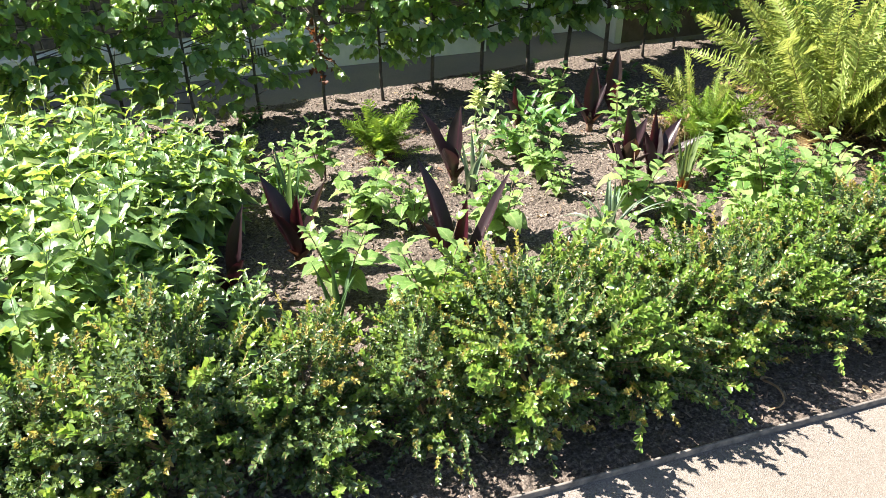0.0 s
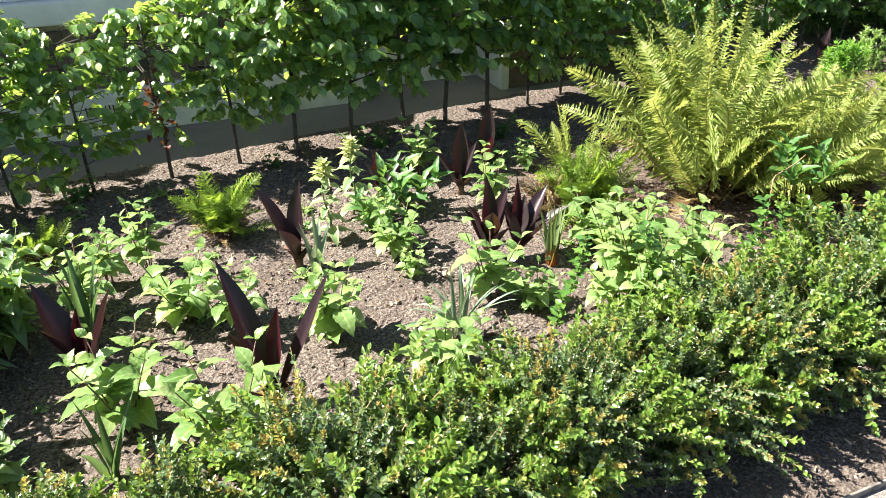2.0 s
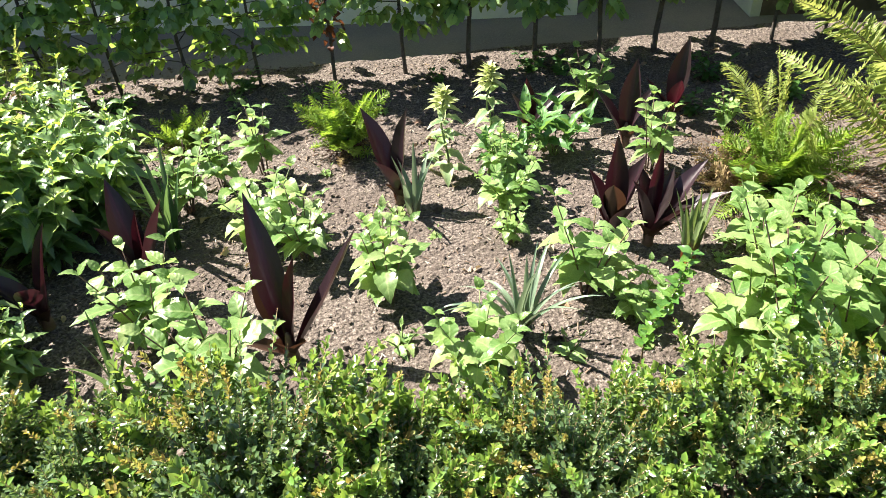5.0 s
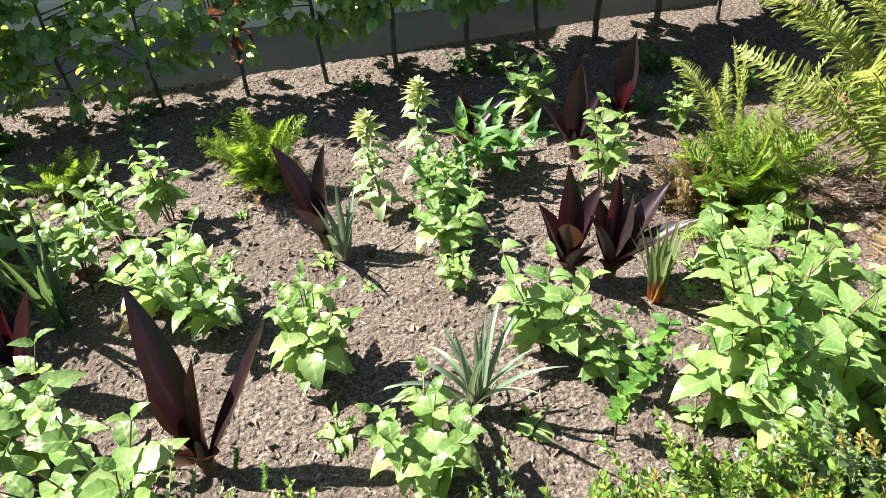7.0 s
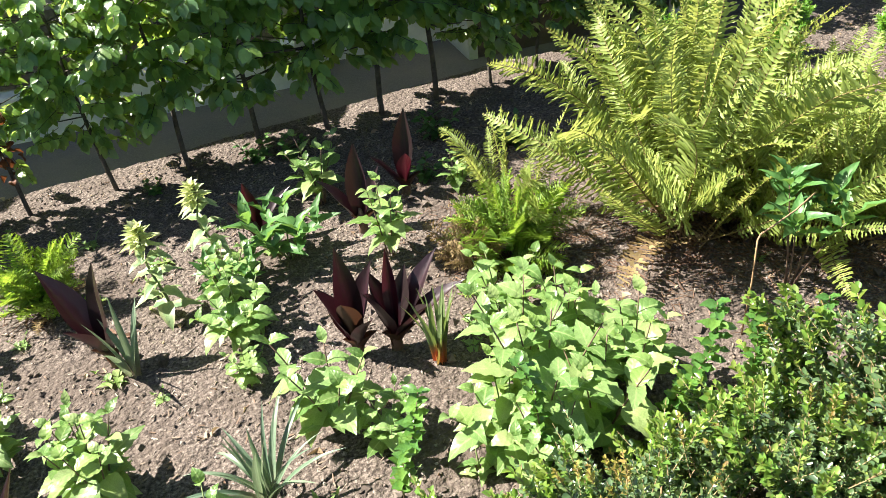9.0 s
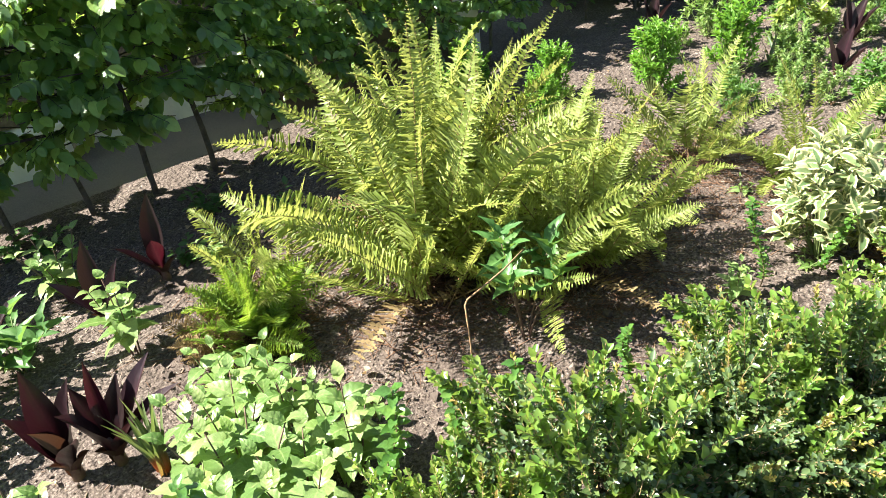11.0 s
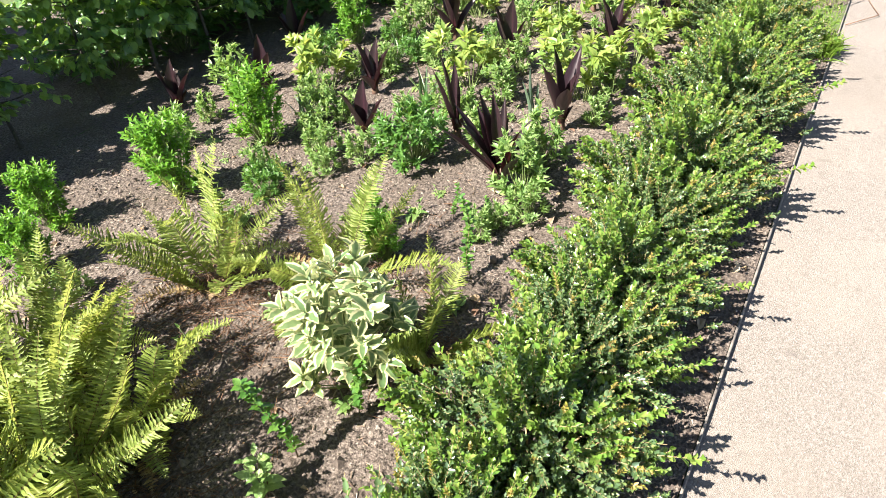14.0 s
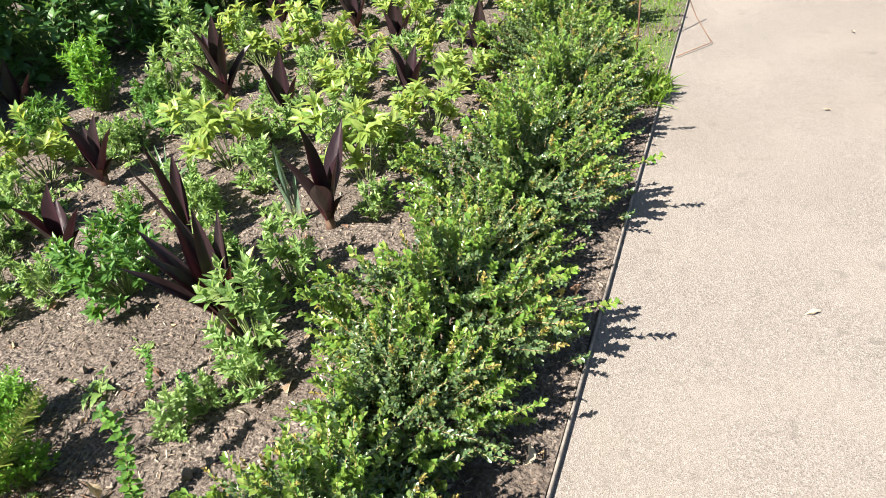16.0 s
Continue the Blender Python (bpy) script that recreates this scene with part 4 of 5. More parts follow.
def frond_mesh(seed, length, width, lean, bend, mat, pairs=30, lobes=6, stalk=0.16):
    """A feathered frond: a bent midrib, pairs of toothed pinnae."""
    rng = np.random.default_rng(seed)
    rows = 24
    s = np.linspace(0, 1, rows + 1)
    ang = lean + bend * s ** 2.0
    st = length / rows
    y = np.concatenate([[0], np.cumsum(np.sin((ang[1:] + ang[:-1]) / 2) * st)])
    z = np.concatenate([[0], np.cumsum(np.cos((ang[1:] + ang[:-1]) / 2) * st)])
    P = np.stack([0.035 * np.sin(s * 4 + seed) * s, y + 0.015 * np.sin(s * 6 + 2 * seed), z], 1)
    TV, TF = tube(P, np.linspace(0.0034, 0.0008, rows + 1), 4)
    # toothed pinna: width alternates along it
    k = lobes * 2
    rowsV, uv = [], []
    for i in range(k + 1):
        t = i / k
        w = (0.5 * (1 - t) ** 0.6 * (1.0 if i % 2 else 0.30) + 0.02) * (0.75 if i == 0 else 1)
        rowsV += [(-w, t, 0.03), (0, t, -0.10 * t * t), (w, t + 0.02, 0.03)]
        uv += [(0, t), (0.5, t), (1, t)]
    F = []
    for i in range(k):
        a = 3 * i
        F += [(a, a + 1, a + 4, a + 3), (a + 1, a + 2, a + 5, a + 4)]
    tmpl = (np.array(rowsV), np.array(F), np.array(uv))
    f = stalk + (1 - stalk) * (np.arange(pairs) + 0.5) / pairs
    g = (f - stalk) / (1 - stalk)
    ln = width * np.clip((g * 5 + 0.35), 0, 1) ** 0.8 * (1 - g ** 4.5) + 0.005
    o = np.stack([np.interp(f, s, P[:, q]) for q in range(3)], 1)
    A = np.interp(f, s, ang)
    tan = np.stack([np.zeros(pairs), np.sin(A), np.cos(A)], 1)
    nrm = np.stack([np.zeros(pairs), -np.cos(A), np.sin(A)], 1)
    bits = []
    for sd in (-1, 1):
        d = np.array([sd, 0, 0]) * 1.0 + tan * 0.42 + nrm * rng.uniform(0.05, 0.5, (pairs, 1)) + rng.normal(0, 0.16, (pairs, 3))
        bits.append(spread(tmpl, o, d, nrm + rng.normal(0, 0.2, (pairs, 3)), np.minimum(length * (1 - stalk) / pairs * 1.3, ln * 0.6), ln * rng.uniform(0.85, 1.08, pairs)))
    L = merge(bits)
    V = np.concatenate([L[0], TV])
    UV = np.concatenate([L[2], np.tile([0.5, 0.5], (len(TV), 1))])
    return mesh_of("frond", V, [L[1], TF[0] + len(L[0]), TF[1] + len(L[0])], [(mat, len(L[1])), (RACHIS, len(TF[0]) + len(TF[1]))], UV)


def fern(x, y, seed, count, length, mat, lean=(1, 40), label="large feathery yellow-green fern clump", dry=3):
    rng = np.random.default_rng(seed)
    wide = 0.16 * length
    slim = 0.076 if length > 0.61 else (0.105 if length > 0.4 else 0.17)
    ob = plant("fern", x, y, 0, label, "fern", "ferns in the bed")
    kinds = [frond_mesh(seed + i, 1.0, slim * (0.8 + 0.2 * (i % 3)), radians(1 + 4 * (i % 3)), radians((6, 20, 60)[i % 3]), mat, 54, 2) for i in range(6)]
    for i in range(int(count * 0.95)):
        f = (i + 0.5) / int(count * 0.95)
        me = kinds[rng.integers(6)]
        a = i * 2.4 + rng.uniform(-0.4, 0.4)
        tilt = radians(lean[0] + (lean[1] - lean[0]) * f ** 1.3 + rng.uniform(-5, 5)) - radians(8)
        sz = length * rng.uniform(0.72, 1.06) * (1 - 0.18 * f)
        part("frond", me, ob, Matrix.Translation((wide * math.cos(a * 3.7) * f, wide * math.sin(a * 3.7) * f, 0.02)) @ Matrix.Rotation(a, 4, "Z") @ Matrix.Rotation(-tilt, 4, "X") @ Matrix.Rotation(rng.uniform(-0.9, 0.9), 4, "Y") @ Matrix.Scale(sz, 4))
    if dry:
        dm = frond_mesh(seed + 40, 1.0, 0.12, radians(70), radians(30), FERN_DRY, 22, 3)
        for i in range(dry):
            part("dry_frond", dm, ob, Matrix.Rotation(i * 2.0 + seed, 4, "Z") @ Matrix.Scale(length * 0.55, 4), label="dead brown frond lying on the soil")
    k = 160
    o = rng.normal(0, (0.05, 0.05, 0.02), (k, 3)) + np.array([0, 0, 0.03])
    d = rng.normal(0, 1, (k, 3)) * [1, 1, 0.4]
    fb = rods(ROD3, o, d, 0.0022, rng.uniform(0.03, 0.09, k))
    part("crown_fibre", mesh_of("crown_fibre", *fb[:2], FIBRE), ob, label="matted brown crown of old stalks")
    return ob


def leafy_shrub(seed, name, label, group, tall, wide, mat, size, aspect, n, per, top=None, cone=0.5, up=0.5, profile=LANCE, angle=48):
    """A bush of upright shoots clothed with leaves; top: a second leaf for the shoot ends."""
    rng = np.random.default_rng(seed)
    ob = plant(name, 0, 0, 0, label, "shrub", group)
    a, r = rng.uniform(0, 6.28, n), np.sqrt(rng.uniform(0, 1, n))
    z = tall * rng.uniform(0.05, 0.78, n)
    rr = r * wide * (1 - cone * z / tall)
    st = np.stack([np.cos(a) * rr, np.sin(a) * rr, z], 1)
    ax = np.stack([np.cos(a) * r * 0.7, np.sin(a) * r * 0.7, rng.uniform(0.7, 1.4, n)], 1)
    ln = rng.uniform(0.16, 0.26, n) * tall
    t = blade(3, profile, 0.5, 0.2, 0.08)
    lv, tw = shoots(rng, st, ax, ln, per, t, size, aspect, angle, up)
    part("foliage", mesh_of("foliage", *lv[:2], mat, lv[2]), ob)
    if top:
        lt, tw2 = shoots(rng, st + unit(ax) * ln[:, None] * 0.9, ax, np.full(n, 0.02), 7, t, size * 0.9, aspect, 62, 0.6)
        part("tip_foliage", mesh_of("tip_foliage", *lt[:2], top, lt[2]), ob, label="paler leaves at the shoot tips")
    stems = rods(ROD5, np.zeros((n, 3)) + st * [0.25, 0.25, 0], st - st * [0.25, 0.25, 0], 0.003, np.linalg.norm(st * [0.75, 0.75, 1], axis=1))
    part("stemwork", mesh_of("stemwork", *merge([tw, stems])[:2], STEM), ob)
    return ob


def spire(seed, tall):
    """An upright stem with pale-edged leaves and a cream whorl at its head."""
    rng = np.random.default_rng(seed)
    ob = plant("cream_topped_plant", 0, 0, 0, "upright pale variegated plant with cream flower whorl", "plant", "cream-topped plants")
    V, F = tube(np.array([(0.012 * math.sin(i), 0.01 * math.cos(i * 1.4), tall * i / 7) for i in range(8)]), np.linspace(0.006, 0.003, 8), 6)
    part("stem", mesh_of("stem", V, F, STEM), ob)
    n = 17
    z = np.linspace(0.08, 0.9, n) * tall
    a = np.arange(n) * 2.4
    d = np.stack([np.cos(a), np.sin(a), rng.uniform(0.0, 0.5, n)], 1)
    sz = 0.11 * (1.15 - 0.5 * z / tall) * rng.uniform(0.85, 1.1, n)
    L = spread(blade(6, LANCE, 0.9, 0.25, 0.1), np.stack([0 * z, 0 * z, z], 1), d, np.tile([0, 0, 1.0], (n, 1)), sz * 0.46, sz)
    part("foliage", mesh_of("foliage", *L[:2], SPIRE_LEAF, L[2]), ob)
    k = 36
    a = np.arange(k) * 2.4
    zz = tall * (0.86 + 0.2 * (np.arange(k) / k))
    el = np.linspace(-0.1, 1.5, k)
    d = np.stack([np.cos(a), np.sin(a), el], 1)
    L = spread(blade(4, LANCE, 0.4, 0.3, 0.1), np.stack([0 * zz, 0 * zz, zz], 1), d, np.tile([0, 0, 1.0], (k, 1)) + 0.2 * np.stack([np.sin(a), np.cos(a), 0 * a], 1), 0.024, np.linspace(0.080, 0.036, k))
    part("flower_whorl", mesh_of("flower_whorl", *L[:2], SPIRE_TOP, L[2]), ob, label="pale cream-green bracts")
    return ob

# ---- the trees behind the bed ----
TREES = [(-2.4, 1.0), (-2.0, 0.95), (-1.6, 1.0), (-1.2, 1.02), (-0.82, 1.0), (-0.45, 1.02), (-0.1, 1.05), (0.24, 1.02), (0.60, 0.98), (0.96, 0.92), (1.35, 0.9), (1.72, 0.98), (2.07, 1.16), (2.42, 1.22), (2.76, 1.25), (3.08, 1.2), (3.38, 1.15), (3.72, 0.95), (4.06, 0.80), (4.40, 0.74), (4.82, 0.74), (5.30, 0.80), (5.69, 0.80), (6.3, 0.95), (6.7, 0.92), (7.1, 0.95), (7.5, 0.9)]
kinds = [beech(11, 1.0, 0.32, full=1.6), beech(12, 1.0, 0.30, True), beech(13, 1.0, 0.26, full=1.7), beech(14, 1.0, 0.30, full=1.6), beech(15, 1.0, 0.12, full=1.2), beech(16, 1.0, 0.17)]
spots = list(TREES)
for i, (x, h) in enumerate(spots):
    k = 1 if abs(x - 1.35) < 0.02 else 4 + i % 2 if x < 1.0 else (0, 2, 3)[i % 3]
    y = (2.83 + 0.13 * x) if x < 3.9 else float(np.interp(x, [3.9, 4.9, 5.3, 5.7, 6.3, 7.0], [3.42, 3.46, 3.56, 3.78, 3.85, 3.7]))
    if kinds[k].get("used"):
        again(kinds[k], x, y, 15 * math.sin(i * 2.7), h)
    else:
        kinds[k].matrix_basis = pose(x, y, soil_z(x, y), 0, 0, i * 5) @ Matrix.Scale(h, 4)
        kinds[k]["used"] = 1
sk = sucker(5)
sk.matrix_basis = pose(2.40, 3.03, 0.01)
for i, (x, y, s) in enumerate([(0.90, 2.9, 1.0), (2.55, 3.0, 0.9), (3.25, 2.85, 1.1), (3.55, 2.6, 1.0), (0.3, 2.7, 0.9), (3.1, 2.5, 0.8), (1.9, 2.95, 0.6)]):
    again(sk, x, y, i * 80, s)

# ---- the low hedge ----
# dark and grey at the start of the bed, bronzed in the middle, fresh green at the far end
bushes = [hedge_bush(21, 0.36, 0.42, 0.42, 45, 50), hedge_bush(22, 0.34, 0.40, 0.38, 60, 65), hedge_bush(23, 0.37, 0.43, 0.40, 120, 120), hedge_bush(24, 0.35, 0.42, 0.44, 130, 110), hedge_bush(25, 0.36, 0.40, 0.39, 150, 30), hedge_bush(26, 0.36, 0.42, 0.41, 130, 40)]
placed = set()
x, i = -1.5, 0
while x < 9.9:
    # the hedge swells in the middle of the bed and is narrow at its far end
    y = float(np.interp(x, [0.6, 1.1, 2.1, 3.0, 3.6, 4.3, 5.4, 8.2, 8.3], [0.40, 0.36, 0.38, 0.48, 0.50, 0.43, 0.38, 0.38, 0.62]))
    s = float(np.interp(x, [0.6, 1.1, 2.2, 3.0, 3.6, 4.3, 5.6, 8.0], [0.90, 0.78, 0.82, 1.0, 0.98, 0.86, 0.78, 0.82])) * (1 + 0.10 * math.sin(i * 2.3))
    k = (0 if x < 1.5 else 2 if x < 3.4 else 4) + i % 2
    turn = (i * 180 + 15 * math.sin(i * 3.1)) % 360
    if k not in placed:
        bushes[k].matrix_basis = pose(x, y, soil_z(x, y) - 0.006, 0, 0, turn) @ Matrix.Scale(s, 4)
        placed.add(k)
    else:
        again(bushes[k], x, y, turn, s)
    x += 0.345 + 0.03 * math.sin(i * 1.9)
    i += 1

# ---- burgundy plants ----
C, R = CANNA_LEAF, RED_LEAF
canna(1.555, 0.965, [(0.50, 0.088, 118, 18, 12, C), (0.46, 0.065, 18, 34, -10, C), (0.32, 0.055, 40, 9, 4, R), (0.24, 0.08, 135, 30, 10, SHEATH), (0.14, 0.05, 190, 50, 20, SHEATH)])
canna(1.0, 1.28, [(0.38, 0.095, 125, 22, 10, C), (0.36, 0.08, 5, 20, 2, C), (0.26, 0.09, 200, 14, 8, C), (0.25, 0.06, 60, 8, 0, R)])
canna(0.74, 1.10, [(0.36, 0.07, 40, 12, 12, C), (0.26, 0.08, 190, 20, 30, C), (0.24, 0.07, 300, 22, 20, C)])
canna(1.80, 1.80, [(0.38, 0.10, 140, 22, 6, C), (0.36, 0.10, 40, 8, 4, C), (0.22, 0.08, 230, 22, 10, C)])
canna(2.57, 1.51, [(0.38, 0.085, 95, 4, 4, C), (0.27, 0.075, 165, 16, 6, C), (0.30, 0.08, 20, 14, 8, C), (0.24, 0.08, 250, 12, 14, SHEATH), (0.24, 0.07, 130, 24, 10, C), (0.20, 0.07, 300, 20, 20, C)])
canna(2.69, 1.49, [(0.34, 0.045, 70, 9, 2, R), (0.32, 0.08, 25, 34, 8, C), (0.30, 0.08, 350, 44, 14, C), (0.24, 0.08, 200, 14, 12, C), (0.26, 0.07, 50, 24, 6, C), (0.26, 0.07, 120, 14, 4, C), (0.22, 0.07, 320, 30, 16, C)])
canna(2.33, 2.30, [(0.25, 0.075, 100, 6, 4, R), (0.24, 0.045, 20, 34, 30, C), (0.20, 0.07, 190, 16, 10, C)])
canna(2.74, 2.22, [(0.36, 0.085, 60, 5, 3, C), (0.26, 0.07, 160, 28, 10, C), (0.24, 0.06, 20, 24, 4, C)])
canna(2.98, 2.42, [(0.36, 0.09, 50, 8, 4, C), (0.24, 0.06, 190, 30, 10, C), (0.20, 0.07, 270, 14, 10, R)])
for n, (x, y, h, c, r) in enumerate([(6.52, 1.98, 0.28, 4, 0), (7.02, 2.27, 0.30, 5, 0), (6.83, 2.95, 0.30, 5, 0), (6.43, 3.3, 0.30, 4, 0), (7.72, 1.72, 0.34, 4, 0), (7.95, 2.25, 0.40, 6, 0), (7.98, 1.16, 0.32, 5, 0), (8.48, 0.96, 0.34, 4, 0), (7.47, 3.25, 0.32, 4, 0), (9.0, 1.98, 0.32, 4, 0), (8.7, 1.55, 0.30, 4, 0), (9.5, 1.3, 0.34, 5, 0), (9.1, 2.6, 0.34, 5, 0), (9.7, 2.0, 0.3, 4, 0)]):
    random_canna(300 + n, x, y, h, c, 0.085, r)

canna(6.34, 1.10, [(0.44, 0.062, 70, 12, 4, C), (0.42, 0.055, 100, 24, 5, C), (0.40, 0.055, 40, 9, 4, C), (0.36, 0.055, 120, 38, 8, C), (0.32, 0.055, 330, 26, 10, C), (0.38, 0.05, 15, 20, 6, C), (0.30, 0.06, 260, 16, 10, R), (0.34, 0.06, 120, 24, 8, C), (0.30, 0.06, 230, 34, 10, C), (0.36, 0.06, 70, 18, 4, C)])
canna(6.70, 1.53, [(0.44, 0.06, 100, 4, 4, C), (0.40, 0.05, 160, 14, 3, C), (0.34, 0.05, 20, 12, 4, C)])
canna(6.95, 1.07, [(0.42, 0.085, 80, 3, 3, C), (0.40, 0.08, 170, 20, 4, C), (0.38, 0.08, 350, 26, 2, C), (0.32, 0.075, 210, 34, 6, C), (0.30, 0.08, 300, 12, 4, C), (0.24, 0.06, 120, 12, 2, R)])

# ---- strap-leaved plants ----
strap_tuft(2.23, 1.06, 1, 20, 0.34, 0.021, 36, 115, GREY_STRAP, "arching silvery grey-green strap-leaved tuft", 0.6)
strap_tuft(2.80, 1.38, 2, 12, 0.36, 0.025, 15, 12, FLAME_STRAP, "upright strap-leaved plant with orange-red leaf bases", 0.5)
strap_tuft(1.0, 1.52, 3, 9, 0.42, 0.028, 22, 14, STRAP_LEAF, "upright dark green strap-leaved plant", 0.5)
strap_tuft(1.86, 1.72, 4, 6, 0.30, 0.028, 24, 30, GREY_STRAP, "pale green strap-leaved plant beside burgundy leaves", 0.5)
strap_tuft(1.07, 0.84, 5, 6, 0.28, 0.026, 26, 26, STRAP_LEAF, "short green strap-leaved plant by the hedge", 0.5)
strap_tuft(6.55, 2.42, 6, 8, 0.24, 0.020, 50, 60, GREY_STRAP, "grey-green arching strap-leaved tuft", 0.5)
strap_tuft(7.05, 1.95, 7, 8, 0.26, 0.020, 50, 60, STRAP_LEAF, "green arching strap-leaved tuft", 0.5)
strap_tuft(7.55, 2.45, 8, 8, 0.22, 0.018, 50, 60, STRAP_LEAF, "green arching strap-leaved tuft", 0.5)
strap_tuft(6.95, 1.22, 9, 4, 0.34, 0.022, 10, 8, GREY_STRAP, "pale upright strap leaves behind burgundy plant", 0.5)

# ---- young pale perennials ----
LBL, GRP = "young pale green leafy perennial in bare soil", "young perennials in the bed"
young = [herb(401, "young_perennial", LBL, GRP, YOUNG, 6, 0.30, 4, 0.12, RED_STEM, first=0.35), herb(402, "young_perennial", LBL, GRP, YOUNG, 5, 0.32, 4, 0.10, RED_STEM, first=0.3), herb(403, "young_perennial", LBL, GRP, YOUNG, 7, 0.26, 4, 0.14, STEM, first=0.3), herb(404, "young_perennial", LBL, GRP, YOUNG, 4, 0.33, 4, 0.07, RED_STEM, first=0.35)]
where = [(1.12, 1.03, 1.15), (1.82, 1.22, 1.05), (2.10, 0.88, 1.0), (1.80, 1.27, 1.0), (1.41, 0.80, 1.05), (2.45, 1.24, 1.1), (1.32, 1.58, 1.15), (1.20, 2.05, 1.0), (0.97, 1.77, 0.9), (2.22, 1.52, 0.5), (2.23, 1.74, 0.95), (2.80, 2.0, 1.05), (0.28, 2.25, 1.0), (0.50, 1.85, 1.0), (3.05, 1.48, 1.0), (3.17, 1.27, 1.0), (2.99, 1.02, 1.12), (3.10, 0.92, 1.15), (2.87, 0.98, 1.05), (3.28, 1.05, 1.1), (3.0, 1.2, 1.0), (2.94, 0.86, 1.0), (3.2, 1.14, 1.05), (1.05, 1.95, 0.9), (1.5, 1.45, 0.8), (2.2, 1.95, 0.8), (2.58, 1.12, 0.7), (4.66, 0.99, 0.55), (2.62, 2.5, 0.9), (3.2, 2.35, 0.6)]
for i, (x, y, s) in enumerate(where):
    if i < 4:
        young[i].matrix_basis = pose(x, y, soil_z(x, y) - 0.006, 0, 0, i * 50) @ Matrix.Scale(s, 4)
    else:
        again(young[i % 4], x, y, (i * 131) % 360, s)

# ---- the tall leafy mass ----
LBL, GRP = "tall bushy green perennial with pointed leaves", "tall leafy clump"
mass = [herb(411, "bushy_perennial", LBL, GRP, BROAD, 8, 0.66, 7, 0.22, STEM, 0.34, 0.18, tops=TIPS), herb(412, "bushy_perennial", LBL, GRP, BROAD, 8, 0.62, 7, 0.20, STEM, 0.34, 0.18, tops=TIPS), herb(413, "bushy_perennial", LBL, GRP, BROAD, 8, 0.58, 7, 0.23, STEM, 0.34, 0.18, tops=TIPS)]
where = [(0.32, 1.02, 1.0), (0.10, 1.35, 1.05), (0.38, 1.45, 1.0), (-0.15, 1.02, 1.0), (0.48, 0.95, 0.6), (-0.30, 1.45, 1.05), (0.20, 1.75, 1.0), (-0.10, 1.80, 1.05), (-0.55, 1.10, 1.0), (0.52, 1.78, 0.85), (-0.75, 1.5, 1.05), (-0.5, 1.9, 1.0), (-1.0, 1.1, 1.0), (-1.2, 1.6, 1.0), (0.62, 1.42, 0.7), (0.30, 2.05, 0.8), (0.72, 1.65, 0.75), (0.60, 2.0, 0.7), (-0.2, 0.76, 0.9), (0.14, 0.78, 0.82), (-0.55, 0.78, 0.9), (0.46, 1.16, 0.8), (0.40, 0.78, 0.66), (0.62, 0.98, 0.55), (0.55, 1.55, 0.85), (0.02, 2.05, 0.9), (0.56, 0.80, 0.72), (0.80, 0.84, 0.48)]
for i, (x, y, s) in enumerate(where):
    if i < 3:
        mass[i].matrix_basis = pose(x, y, soil_z(x, y) - 0.006, 0, 0, i * 50) @ Matrix.Scale(s, 4)
    else:
        again(mass[i % 3], x, y, (i * 131) % 360, s)

# ---- ferns ----
fern(3.84, 1.68, 61, 46, 1.0, FERN_LEAF)
fern(4.34, 1.42, 62, 34, 0.74, FERN_LEAF)
fern(4.22, 2.10, 63, 34, 0.96, FERN_LEAF)
fern(4.06, 1.55, 73, 30, 0.62, FERN_LEAF)
fern(4.00, 2.02, 74, 26, 1.0, FERN_LEAF)
fern(4.50, 1.75, 75, 24, 0.58, FERN_LEAF)
fern(3.33, 2.05, 64, 12, 0.52, FERN_LEAF, (2, 40), "slim upright yellow-green fern", 2)
fern(3.20, 1.78, 65, 54, 0.36, FERN_GREEN, (8, 78), "low bright green fern with dry old fronds", 10)
fern(3.07, 1.80, 77, 30, 0.24, FERN_DRY, (15, 80), "withered cream-brown fern beside the green one", 6)
fern(1.53, 2.20, 66, 34, 0.34, FERN_GREEN, (8, 76), "low bright green fern clump", 3)
fern(0.78, 2.28, 67, 18, 0.25, FERN_GREEN, (8, 74), "small bright green fern", 2)
fern(5.28, 1.80, 68, 18, 0.60, FERN_LEAF, (4, 66), "loose yellow-green fern with brown crown", 2)
fern(5.48, 1.36, 69, 15, 0.58, FERN_LEAF, (6, 62), "small loose yellow-green fern", 1)
fern(5.28, 0.84, 70, 14, 0.40, FERN_LEAF, (10, 66), "small fern growing through the hedge", 0)
fern(4.64, 1.48, 76, 16, 0.50, FERN_LEAF, (6, 60), "loose yellow-green fern at the clump's edge", 3)
fern(0.05, 2.35, 71, 9, 0.85, FERN_LEAF, (2, 40), "tall thin yellow-green fern behind leafy clump", 0)
fern(4.72, 1.92, 72, 16, 0.56, FERN_LEAF, (10, 60), "loose spreading yellow-green fern clump", 2)

